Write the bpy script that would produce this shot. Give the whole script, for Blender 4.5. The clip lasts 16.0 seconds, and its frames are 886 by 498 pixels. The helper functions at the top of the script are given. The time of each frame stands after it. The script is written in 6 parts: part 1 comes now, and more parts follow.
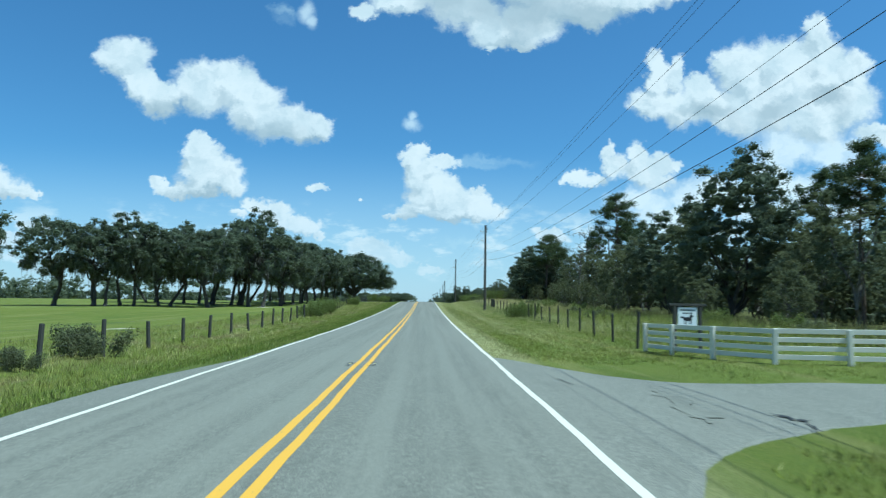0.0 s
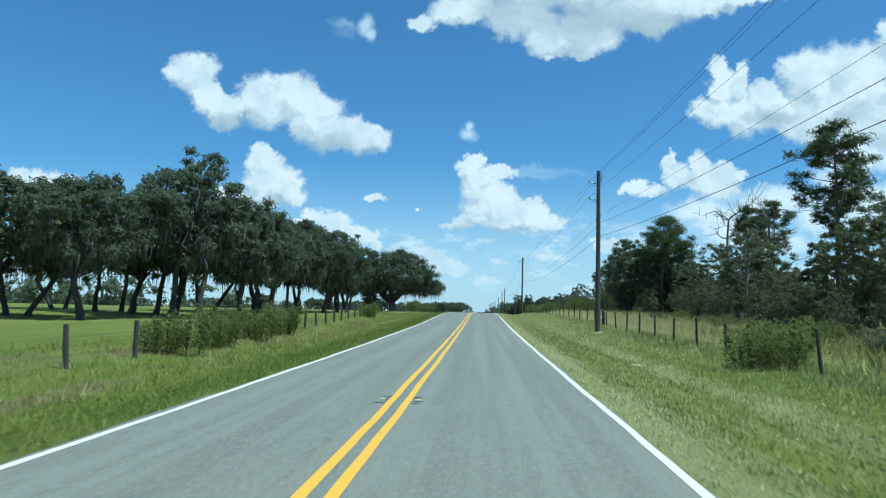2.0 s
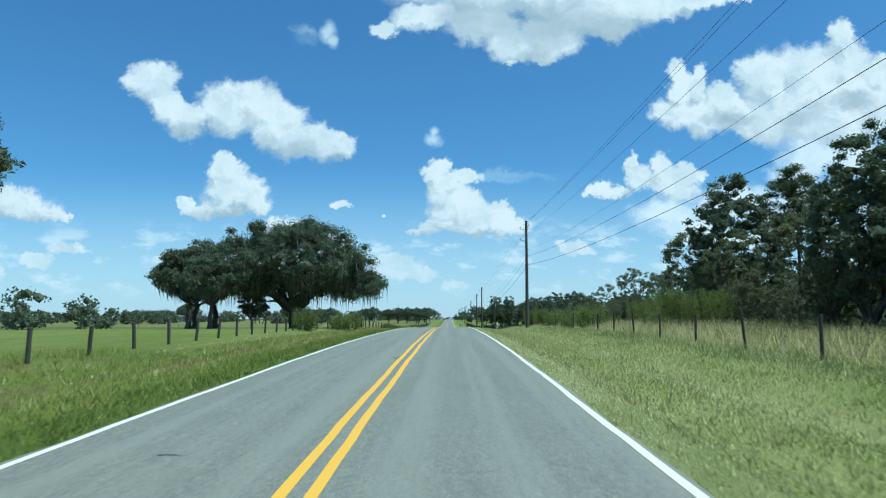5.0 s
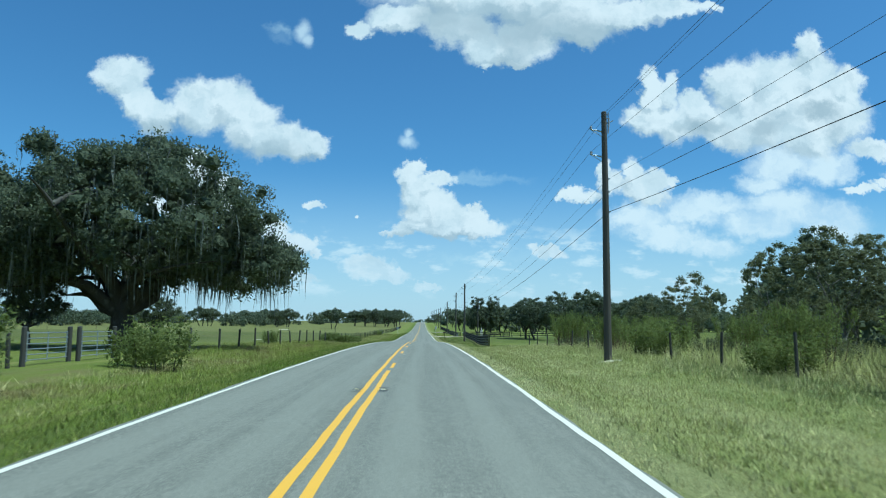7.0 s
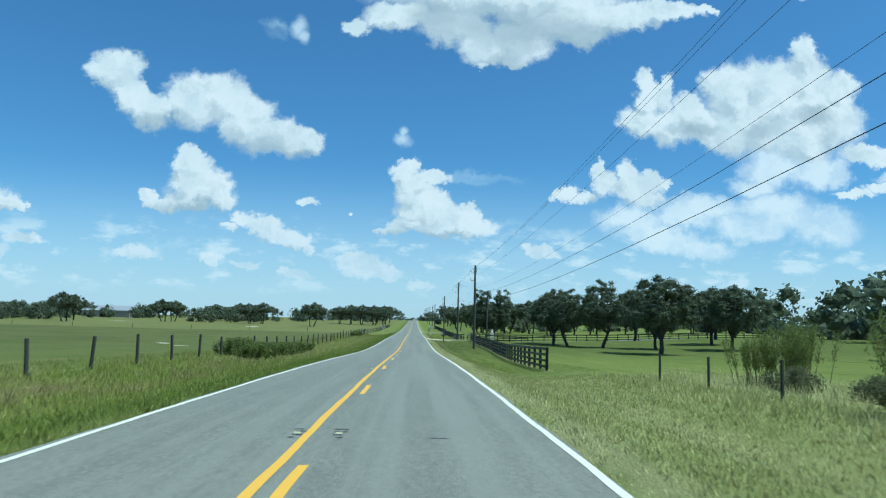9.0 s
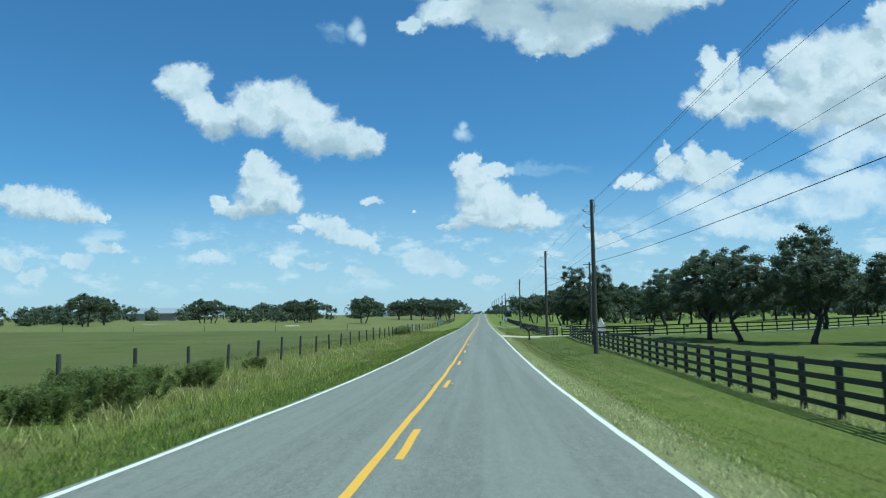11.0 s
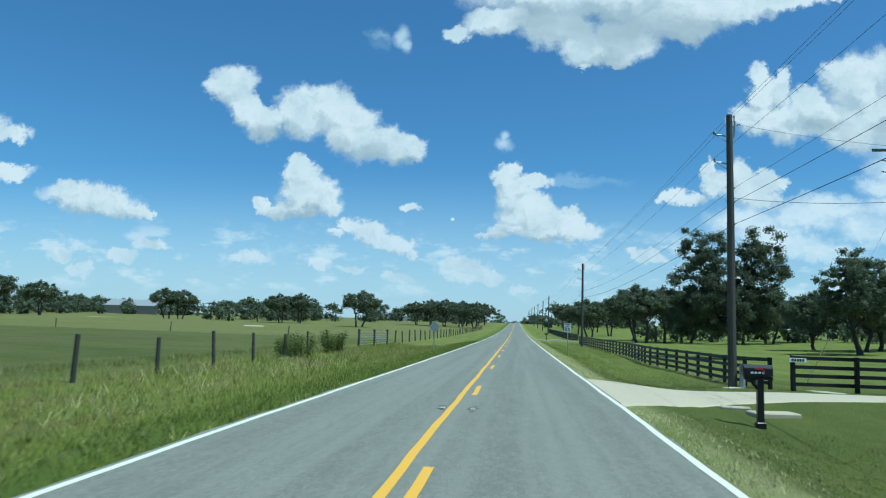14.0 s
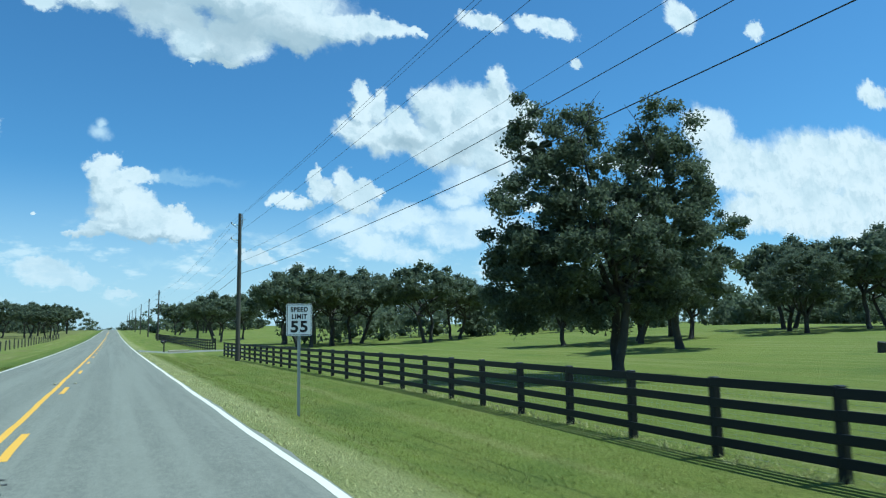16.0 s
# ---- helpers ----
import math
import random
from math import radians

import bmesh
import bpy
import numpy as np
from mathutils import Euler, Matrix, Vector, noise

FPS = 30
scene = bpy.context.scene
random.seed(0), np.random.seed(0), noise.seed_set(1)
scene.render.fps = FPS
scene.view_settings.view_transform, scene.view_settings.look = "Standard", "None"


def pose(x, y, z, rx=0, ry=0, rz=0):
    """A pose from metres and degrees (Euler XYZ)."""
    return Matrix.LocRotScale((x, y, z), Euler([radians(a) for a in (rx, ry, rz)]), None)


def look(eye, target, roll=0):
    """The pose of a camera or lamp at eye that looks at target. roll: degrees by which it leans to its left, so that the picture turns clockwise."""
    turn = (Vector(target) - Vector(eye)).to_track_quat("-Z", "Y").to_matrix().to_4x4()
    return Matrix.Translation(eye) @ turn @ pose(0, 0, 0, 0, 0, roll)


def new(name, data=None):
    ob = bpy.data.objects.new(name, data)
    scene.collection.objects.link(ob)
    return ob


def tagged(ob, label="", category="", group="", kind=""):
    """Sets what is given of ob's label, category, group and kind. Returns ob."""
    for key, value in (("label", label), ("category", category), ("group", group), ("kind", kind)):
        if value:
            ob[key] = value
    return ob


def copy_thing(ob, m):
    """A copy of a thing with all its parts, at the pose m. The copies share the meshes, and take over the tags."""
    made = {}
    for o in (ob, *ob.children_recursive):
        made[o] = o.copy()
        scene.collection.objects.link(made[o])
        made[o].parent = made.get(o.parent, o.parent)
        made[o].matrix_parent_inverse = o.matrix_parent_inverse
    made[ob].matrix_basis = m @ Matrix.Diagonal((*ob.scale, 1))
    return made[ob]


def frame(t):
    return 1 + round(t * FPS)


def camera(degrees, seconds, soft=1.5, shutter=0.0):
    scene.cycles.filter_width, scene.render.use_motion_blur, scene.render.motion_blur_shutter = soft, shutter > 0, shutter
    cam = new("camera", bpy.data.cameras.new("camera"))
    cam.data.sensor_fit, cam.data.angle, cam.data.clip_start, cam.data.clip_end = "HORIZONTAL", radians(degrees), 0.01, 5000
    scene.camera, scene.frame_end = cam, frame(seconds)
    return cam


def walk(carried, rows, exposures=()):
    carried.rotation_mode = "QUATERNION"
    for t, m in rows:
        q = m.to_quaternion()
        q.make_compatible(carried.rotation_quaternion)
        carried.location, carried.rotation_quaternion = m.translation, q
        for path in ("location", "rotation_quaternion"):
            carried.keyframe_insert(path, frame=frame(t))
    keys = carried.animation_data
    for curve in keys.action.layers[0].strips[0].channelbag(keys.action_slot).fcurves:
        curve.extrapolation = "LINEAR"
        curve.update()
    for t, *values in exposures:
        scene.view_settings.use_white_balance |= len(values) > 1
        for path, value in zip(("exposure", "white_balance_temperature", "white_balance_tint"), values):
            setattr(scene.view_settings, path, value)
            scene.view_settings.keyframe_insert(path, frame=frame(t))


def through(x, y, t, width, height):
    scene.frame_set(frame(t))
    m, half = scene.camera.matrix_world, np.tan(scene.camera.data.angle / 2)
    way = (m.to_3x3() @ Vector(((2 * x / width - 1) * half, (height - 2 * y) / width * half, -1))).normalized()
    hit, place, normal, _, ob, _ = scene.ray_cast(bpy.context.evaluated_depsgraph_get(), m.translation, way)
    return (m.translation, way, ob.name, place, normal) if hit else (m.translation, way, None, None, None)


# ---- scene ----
cam = camera(64.38, 16.0, soft=1.15, shutter=0.1)
PATH = [
    (0, (1.534, -0.000, 1.694), (1.777, 9.960, 2.552), 0.81),
    (0.5, (1.528, 11.067, 1.805), (0.106, 20.934, 2.592), 0.54),
    (1, (1.521, 22.151, 1.991), (0.202, 32.020, 2.923), 1.25),
    (1.5, (1.433, 33.266, 2.134), (0.562, 43.177, 3.145), 0.84),
    (2, (1.343, 44.455, 2.308), (0.785, 54.391, 3.290), 1.56),
    (2.5, (1.373, 55.723, 2.496), (0.893, 65.666, 3.443), 1.86),
    (3, (1.374, 67.073, 2.660), (0.903, 77.018, 3.596), 1.77),
    (3.5, (1.386, 78.404, 2.968), (0.976, 88.350, 3.926), 1.28),
    (4, (1.406, 89.707, 3.283), (1.105, 99.652, 4.282), 0.68),
    (6.5, (1.116, 144.631, 4.831), (1.307, 154.568, 5.932), 0.21),
    (7, (1.133, 155.426, 5.005), (1.421, 165.362, 6.099), 0.47),
    (7.5, (1.206, 166.220, 5.133), (1.579, 176.154, 6.218), 0.79),
    (8, (1.269, 177.060, 5.230), (1.690, 186.993, 6.310), 1.27),
    (10.5, (1.392, 233.035, 4.991), (1.430, 242.978, 6.057), -0.47),
    (11, (1.247, 244.158, 4.758), (0.714, 254.094, 5.751), -0.65),
    (11.5, (1.131, 255.249, 4.545), (0.017, 265.144, 5.469), -0.60),
    (12, (1.035, 266.286, 4.361), (-0.457, 276.135, 5.241), -0.43),
    (12.5, (0.967, 277.224, 4.292), (-0.690, 287.043, 5.214), 0.02),
    (13, (0.944, 288.032, 4.289), (-0.662, 297.854, 5.261), 0.85),
    (13.5, (1.025, 298.771, 4.284), (-0.364, 308.620, 5.318), 1.60),
    (14, (1.102, 309.496, 4.348), (0.042, 319.378, 5.449), 1.88),
    (14.5, (1.121, 320.236, 4.364), (0.986, 330.169, 5.510), 1.95),
    (15, (1.172, 331.083, 4.348), (2.978, 340.846, 5.540), 1.49),
    (15.5, (1.273, 342.013, 4.338), (4.460, 351.420, 5.505), 0.29),
    (16, (1.362, 353.007, 4.293), (5.578, 361.999, 5.462), -0.93),
]
walk(cam, [(t, look(eye, target, roll)) for t, eye, target, roll in PATH],
     exposures=[(0.0, 0.02, 5060, -13), (4.0, 0.04, 5060, -13), (6.5, -0.06, 5060, -13), (8.0, -0.02, 5060, -13), (10.5, -0.14, 5060, -13), (13.0, -0.14, 5060, -13),
                (15.0, -0.1, 5060, -13), (16.0, 0.02, 5060, -13)])

# ---------------------------------------------------------------- sky, sun, exposure
scene.view_settings.exposure = 0.0
SUN_ELEVATION, SUN_AZIMUTH = 64.6, 109.0  # degrees above the horizon; clockwise from +y


class Nodes:
    """A small helper that adds nodes and wires them."""

    def __init__(self, tree):
        self.tree = tree
        tree.nodes.clear()

    def add(self, kind, inputs=(), **settings):
        node = self.tree.nodes.new(kind)
        for key, value in settings.items():
            setattr(node, key, value)
        for key, value in dict(inputs).items():
            if hasattr(value, "is_linked") or isinstance(value, bpy.types.NodeSocket):
                self.tree.links.new(value, node.inputs[key])
            else:
                node.inputs[key].default_value = value
        return node

    def math(self, operation, a, b=0.0, c=0.0, clamp=False):
        return self.add("ShaderNodeMath", {0: a, 1: b, 2: c}, operation=operation, use_clamp=clamp).outputs[0]

    def vec(self, operation, a, b=(0, 0, 0), c=(0, 0, 0)):
        return self.add("ShaderNodeVectorMath", {0: a, 1: b, 2: c}, operation=operation).outputs[0]

    def ramp(self, value, low, high, to_low=0.0, to_high=1.0):
        return self.add("ShaderNodeMapRange", {0: value, 1: low, 2: high, 3: to_low, 4: to_high},
                        interpolation_type="SMOOTHSTEP").outputs[0]

    def noise(self, vector, scale, detail=4.0, rough=0.55):
        return self.add("ShaderNodeTexNoise", {"Vector": vector, "Scale": scale, "Detail": detail, "Roughness": rough})

    def mix(self, factor, a, b, blend="MIX"):
        node = self.add("ShaderNodeMix", {0: factor, 6: a, 7: b}, data_type="RGBA", blend_type=blend)
        return node.outputs[2]


def make_sky():
    world = bpy.data.worlds.new("sky")
    world.use_nodes = True
    scene.world = world
    n = Nodes(world.node_tree)
    sky = n.add("ShaderNodeTexSky", sky_type="NISHITA", sun_disc=False, sun_elevation=radians(SUN_ELEVATION),
                sun_rotation=radians(SUN_AZIMUTH), altitude=20.0, air_density=1.0, dust_density=0.6, ozone_density=2.5)
    way = n.add("ShaderNodeTexCoord").outputs["Generated"]
    axes = n.add("ShaderNodeSeparateXYZ", {0: way})
    ahead = n.math("MAXIMUM", n.math("ABSOLUTE", axes.outputs[1]), 0.05)
    u, v = n.math("DIVIDE", axes.outputs[0], ahead), n.math("DIVIDE", axes.outputs[2], ahead)
    # the clouds are laid out as they stand from the middle of the drive
    flat = n.vec("MULTIPLY", n.add("ShaderNodeCombineXYZ", {0: u, 1: v, 2: 0.0}).outputs[0], (1.013, 1.013, 0.0))
    # billowing outlines: the plane is bent by noise at two sizes before the puffs are laid on it
    bend = n.vec("SUBTRACT", n.noise(flat, 9.0, 3.0, 0.6).outputs["Color"], (0.5, 0.5, 0.5))
    curl = n.vec("SUBTRACT", n.noise(flat, 34.0, 5.0, 0.65).outputs["Color"], (0.5, 0.5, 0.5))
    spot = n.vec("MULTIPLY_ADD", bend, (0.055, 0.045, 0.0), flat)
    spot = n.vec("MULTIPLY_ADD", curl, (0.04, 0.036, 0.0), spot)
    frill = n.vec("SUBTRACT", n.noise(flat, 110.0, 4.0, 0.65).outputs["Color"], (0.5, 0.5, 0.5))
    spot = n.vec("MULTIPLY_ADD", frill, (0.014, 0.014, 0.0), spot)

    def puffs(blobs, place=spot):
        """The smallest distance (1 at the rim) to any of the ellipses (u, v, half width, half height)."""
        least = None
        for cu, cv, a, b in blobs:
            off = n.vec("MULTIPLY_ADD", place, (1 / a, 1 / b, 0), (-cu / a, -cv / b, 0))
            far = n.add("ShaderNodeVectorMath", {0: off}, operation="LENGTH").outputs["Value"]
            least = far if least is None else n.math("SMOOTH_MIN", least, far, 0.25)
        return least

    solid = puffs([blob for cloud in CLOUDS for blob in cloud])
    under = puffs(BASE_LEFT + BASE_CENTRE + BASE_OVERHEAD + BASE_RIGHT)
    thin = puffs(WISPS)
    grain = n.noise(spot, 16.0, 6.0, 0.6).outputs["Fac"]
    body = n.math("MULTIPLY_ADD", grain, -0.55, n.math("ADD", solid, 0.27))
    cloud = n.math("MULTIPLY", n.ramp(body, 1.16, 0.7), n.ramp(v, 0.02, 0.16, 0.4, 1.0))
    base = n.math("MULTIPLY", n.ramp(under, 1.2, 0.25), n.ramp(grain, 0.25, 0.7, 0.6, 1.0))
    # the side away from the sun: where a step towards it leads deeper into the cloud
    sunward = n.vec("ADD", spot, (0.012, 0.022, 0.0))
    deeper = n.math("SUBTRACT", puffs([blob for cloud in CLOUDS[:8] for blob in cloud if blob[3] > 0.011], sunward), solid)
    relief = n.math("SUBTRACT", n.noise(n.vec("ADD", spot, (0.006, 0.011, 0.0)), 16.0, 6.0, 0.6).outputs["Fac"], grain)
    shade = n.math("ADD", n.ramp(deeper, 0.12, -0.6), n.math("MULTIPLY", relief, 2.6), clamp=True)
    hollow = n.math("MULTIPLY", n.ramp(grain, 0.6, 0.36), n.ramp(solid, 1.02, 0.7))
    # rows of small fair-weather clouds low over the horizon
    low = n.noise(n.vec("MULTIPLY", flat, (15.0, 34.0, 1.0)), 1.0, 6.0, 0.6).outputs["Fac"]
    band = n.math("MULTIPLY", n.ramp(v, 0.03, 0.06), n.ramp(v, 0.16, 0.11))
    small = n.math("MULTIPLY", n.ramp(low, 0.5, 0.66), band)
    wisp = n.math("MULTIPLY", n.ramp(thin, 1.1, 0.3), n.ramp(n.noise(n.vec("MULTIPLY", spot, (6.0, 30.0, 1.0)), 1.0, 4.0).outputs["Fac"], 0.35, 0.7, 0.1, 0.45))
    scrap = n.ramp(puffs(FAINT, n.vec("MULTIPLY_ADD", curl, (0.02, 0.02, 0.0), flat)), 1.15, 0.2, 0.0, 0.7)
    veil = n.math("MULTIPLY", n.ramp(puffs(CLOUD_VEIL), 1.45, 0.6), n.ramp(grain, 0.3, 0.6, 0.55, 0.95))
    haze = n.ramp(v, 0.24, 0.0, 0.0, 0.72)

    blue = n.mix(1.0, sky.outputs[0], (SKY_GAIN * 0.74, SKY_GAIN * 0.95, SKY_GAIN * 1.1, 1), "MULTIPLY")
    air = n.mix(haze, blue, (0.66, 0.73, 0.8, 1))
    air = n.mix(wisp, air, (0.62, 0.72, 0.78, 1))
    air = n.mix(scrap, air, (0.8, 0.83, 0.86, 1))
    air = n.mix(n.math("MULTIPLY", small, 0.8), air, (0.8, 0.81, 0.83, 1))
    air = n.mix(veil, air, (0.86, 0.84, 0.85, 1))
    white = n.mix(n.math("MULTIPLY", hollow, 0.6), (0.9, 0.845, 0.835, 1), (0.66, 0.69, 0.72, 1))
    white = n.mix(n.math("MULTIPLY", shade, 0.66), white, (0.45, 0.5, 0.55, 1))
    grey = n.mix(n.math("MULTIPLY", base, 0.75), white, (0.36, 0.42, 0.47, 1))
    whole = n.mix(cloud, air, grey)
    back = n.add("ShaderNodeBackground", {"Color": whole, "Strength": 1.0})
    n.add("ShaderNodeOutputWorld", {"Surface": back.outputs[0]})


# puffs of cloud on the plane y = 1 ahead: across, up, half width, half height
SKY_GAIN = 0.105
CLOUD_LONG = [(-0.439, 0.365, 0.039, 0.031), (-0.421, 0.325, 0.026, 0.03), (-0.395, 0.303, 0.034, 0.028), (-0.331, 0.318,
    0.047, 0.039), (-0.289, 0.329, 0.042, 0.036), (-0.255, 0.298, 0.042, 0.043), (-0.205, 0.267, 0.059, 0.03), (-0.159,
    0.265, 0.025, 0.021)]
CLOUD_CONE = [(-0.302, 0.186, 0.05, 0.027), (-0.328, 0.245, 0.018, 0.013), (-0.339, 0.228, 0.019, 0.017), (-0.315, 0.22, 0.026, 0.022),
    (-0.325, 0.199, 0.039, 0.024), (-0.29, 0.19, 0.03, 0.027), (-0.316, 0.17, 0.062, 0.015), (-0.387, 0.179, 0.017, 0.01),
    (-0.36, 0.168, 0.035, 0.01), (-0.276, 0.172, 0.019, 0.017)]
CLOUD_LOW_LEFT = [(-0.664, 0.179, 0.052, 0.024), (-0.602, 0.166, 0.043, 0.015), (-0.699, 0.192, 0.022, 0.015),
    (-0.563, 0.159, 0.01, 0.008)]
CLOUD_CENTRE = [(0.0, 0.166, 0.032, 0.024), (-0.014, 0.228, 0.019, 0.012), (-0.023, 0.215, 0.022, 0.013), (0.015, 0.214, 0.024, 0.012),
    (-0.007, 0.195, 0.033, 0.025), (0.018, 0.179, 0.031, 0.023), (0.036, 0.161, 0.037, 0.023), (0.071, 0.177, 0.012, 0.01),
    (0.069, 0.161, 0.02, 0.016), (0.08, 0.142, 0.035, 0.016), (0.039, 0.14, 0.048, 0.014), (-0.012, 0.144, 0.035, 0.011),
    (-0.035, 0.133, 0.024, 0.009)]
CLOUD_SCRAPS = [(-0.559, 0.111, 0.03, 0.008), (-0.604, 0.093, 0.024, 0.008), (-0.396, 0.097,
    0.038, 0.012), (-0.296, 0.092, 0.018, 0.007), (-0.075, 0.084, 0.036, 0.015), (-0.051, 0.073, 0.032, 0.011), (0.005,
    0.058, 0.024, 0.006), (-0.172, 0.071, 0.025, 0.008), (-0.246, 0.081, 0.021, 0.007)]
CLOUD_LOW_RIGHT = [(0.219, 0.201, 0.021, 0.012), (0.244, 0.191, 0.025, 0.013), (0.267, 0.236, 0.01, 0.016),
    (0.275, 0.214, 0.017, 0.02), (0.309, 0.228, 0.018, 0.02), (0.313, 0.205, 0.032, 0.022), (0.342, 0.212, 0.024, 0.017),
    (0.367, 0.215, 0.011, 0.011), (0.338, 0.19, 0.028, 0.014)]
CLOUD_BANK = [(0.333, 0.374, 0.014, 0.022), (0.342, 0.348, 0.019, 0.025), (0.369, 0.356, 0.019, 0.024),
    (0.332, 0.309, 0.04, 0.025), (0.377, 0.305, 0.042, 0.036), (0.406, 0.334, 0.028, 0.024), (0.45, 0.368, 0.025, 0.025),
    (0.471, 0.355, 0.042, 0.046), (0.518, 0.376, 0.052, 0.04), (0.581, 0.415, 0.023, 0.034), (0.584, 0.38, 0.038, 0.041),
    (0.549, 0.338, 0.066, 0.047), (0.634, 0.367, 0.036, 0.032), (0.468, 0.304, 0.046, 0.041), (0.514, 0.3, 0.057, 0.033),
    (0.623, 0.324, 0.052, 0.049), (0.579, 0.291, 0.057, 0.035), (0.415, 0.315, 0.03, 0.026), (0.43, 0.3, 0.035, 0.03)]
CLOUD_OVERHEAD = [(-0.096, 0.444, 0.023, 0.016), (-0.034, 0.458, 0.058, 0.023), (0.05, 0.446, 0.059, 0.035),
    (0.092, 0.412, 0.042, 0.031), (0.151, 0.432, 0.059, 0.039), (0.088, 0.385, 0.018, 0.009), (0.138, 0.397, 0.025, 0.012),
    (0.219, 0.456, 0.077, 0.03), (0.296, 0.474, 0.078, 0.023), (0.373, 0.485, 0.061, 0.018), (0.434, 0.489, 0.019, 0.009),
    (0.12, 0.505, 0.21, 0.05)]
CLOUD_VEIL = [(0.527, 0.249, 0.048, 0.025), (0.593, 0.246, 0.041, 0.025), (0.5, 0.22, 0.033, 0.015),
    (0.441, 0.183, 0.057, 0.017), (0.391, 0.167, 0.041, 0.021), (0.539, 0.182, 0.057, 0.028), (0.488, 0.154, 0.049, 0.021),
    (0.603, 0.161, 0.049, 0.028), (0.318, 0.159, 0.041, 0.021), (0.341, 0.138, 0.049, 0.013), (0.429, 0.113, 0.037, 0.015),
    (0.633, 0.244, 0.021, 0.018), (0.373, 0.126, 0.049, 0.015)]
CLOUD_MIDDLE_RIGHT = [(0.832, 0.3, 0.043, 0.013), (0.886, 0.309, 0.049, 0.023), (0.676, 0.272, 0.046, 0.017), (0.726, 0.264, 0.051, 0.015),
    (0.766, 0.233, 0.078, 0.012), (0.694, 0.222, 0.03, 0.007), (0.654, 0.211, 0.03, 0.009), (0.879, 0.203, 0.043, 0.021), (0.905, 0.186, 0.043, 0.025),
    (0.655, 0.544, 0.031, 0.016), (0.707, 0.542, 0.053, 0.02), (0.554, 0.526, 0.05, 0.015)]
CLOUD_SMALL = [(-0.164, 0.169, 0.016, 0.007), (-0.099, 0.152, 0.005, 0.003), (0.178, 0.107, 0.029, 0.01),
    (0.158, 0.111, 0.011, 0.007), (-0.251, 0.143, 0.021, 0.011), (-0.218, 0.137, 0.028, 0.014),
    (-0.177, 0.118, 0.026, 0.011), (-0.202, 0.123, 0.029, 0.011), (-0.153, 0.107, 0.011, 0.006),
    (-0.275, 0.129, 0.016, 0.007)]
CLOUD_FAR_RIGHT = [(1.07, 0.389, 0.071, 0.054), (1.118, 0.325, 0.099, 0.061), (1.229, 0.311, 0.135, 0.069), (1.37, 0.347,
    0.147, 0.08), (1.521, 0.36, 0.16, 0.084), (1.359, 0.247, 0.186, 0.064), (1.545, 0.246, 0.137, 0.09), (1.188, 0.231,
    0.112, 0.04), (0.748, 0.475, 0.017, 0.012), (1.21, 0.625, 0.03, 0.022), (1.595, 0.534, 0.06, 0.032), (1.014, 0.62, 0.044,
    0.034)]
CLOUD_FAR_LEFT = [(-0.874, 0.292, 0.063, 0.024), (-0.806, 0.284, 0.036, 0.014), (-0.803, 0.219, 0.041, 0.015), (-0.661,
    0.179, 0.083, 0.023), (-0.584, 0.164, 0.024, 0.011), (-0.881, 0.152, 0.031, 0.017), (-0.838, 0.123, 0.031, 0.011),
    (-0.563, 0.11, 0.026, 0.008), (-0.6, 0.094, 0.029, 0.011), (-0.701, 0.084, 0.025, 0.009), (-0.662, 0.07, 0.021, 0.009),
    (-0.924, 0.512, 0.016, 0.03)]
BASE_LEFT = [(-0.382, 0.284, 0.052, 0.018), (-0.238, 0.254, 0.068, 0.016), (-0.171, 0.246, 0.045, 0.011), (-0.338, 0.156,
    0.085, 0.015), (-0.637, 0.155, 0.082, 0.009), (-0.205, 0.105, 0.056, 0.009)]
BASE_CENTRE = [(-0.029, 0.123, 0.046, 0.016), (0.039, 0.128, 0.065, 0.01), (0.24, 0.17, 0.037, 0.011)]
BASE_OVERHEAD = [(0.129, 0.449, 0.136, 0.045), (0.237, 0.444, 0.079, 0.033), (0.02, 0.454, 0.057, 0.035), (0.127, 0.392,
    0.045, 0.017)]
BASE_RIGHT = [(0.413, 0.298, 0.052, 0.016), (0.511, 0.297, 0.041, 0.017), (0.594, 0.325, 0.035, 0.016), (0.573, 0.239, 0.081,
    0.016), (0.469, 0.164, 0.103, 0.016)]
FAINT = [(-0.024, 0.27, 0.016, 0.012), (-0.022, 0.281, 0.007, 0.01), (-0.182, 0.437, 0.014, 0.02), (-0.174, 0.424, 0.01, 0.014)]
WISPS = [(0.066, 0.217, 0.105, 0.012), (0.088, 0.146, 0.072, 0.008), (-0.213, 0.435, 0.026, 0.022), (0.102, 0.097, 0.095,
    0.01), (-0.355, 0.108, 0.05, 0.008)]
CLOUDS = [CLOUD_LONG, CLOUD_CONE, CLOUD_LOW_LEFT, CLOUD_CENTRE, CLOUD_SMALL, CLOUD_LOW_RIGHT, CLOUD_BANK, CLOUD_OVERHEAD, CLOUD_MIDDLE_RIGHT, CLOUD_SCRAPS,
          CLOUD_FAR_RIGHT, CLOUD_FAR_LEFT]
make_sky()

sun = new("sun", bpy.data.lights.new("sun", "SUN"))
sun.data.energy, sun.data.angle, sun.data.color = 5.0, radians(0.53), (1.0, 0.955, 0.88)
_e, _a = radians(SUN_ELEVATION), radians(SUN_AZIMUTH)
sun.matrix_world = look((0, 0, 60), (-60 * math.cos(_e) * math.sin(_a), -60 * math.cos(_e) * math.cos(_a), 60 - 60 * math.sin(_e)))
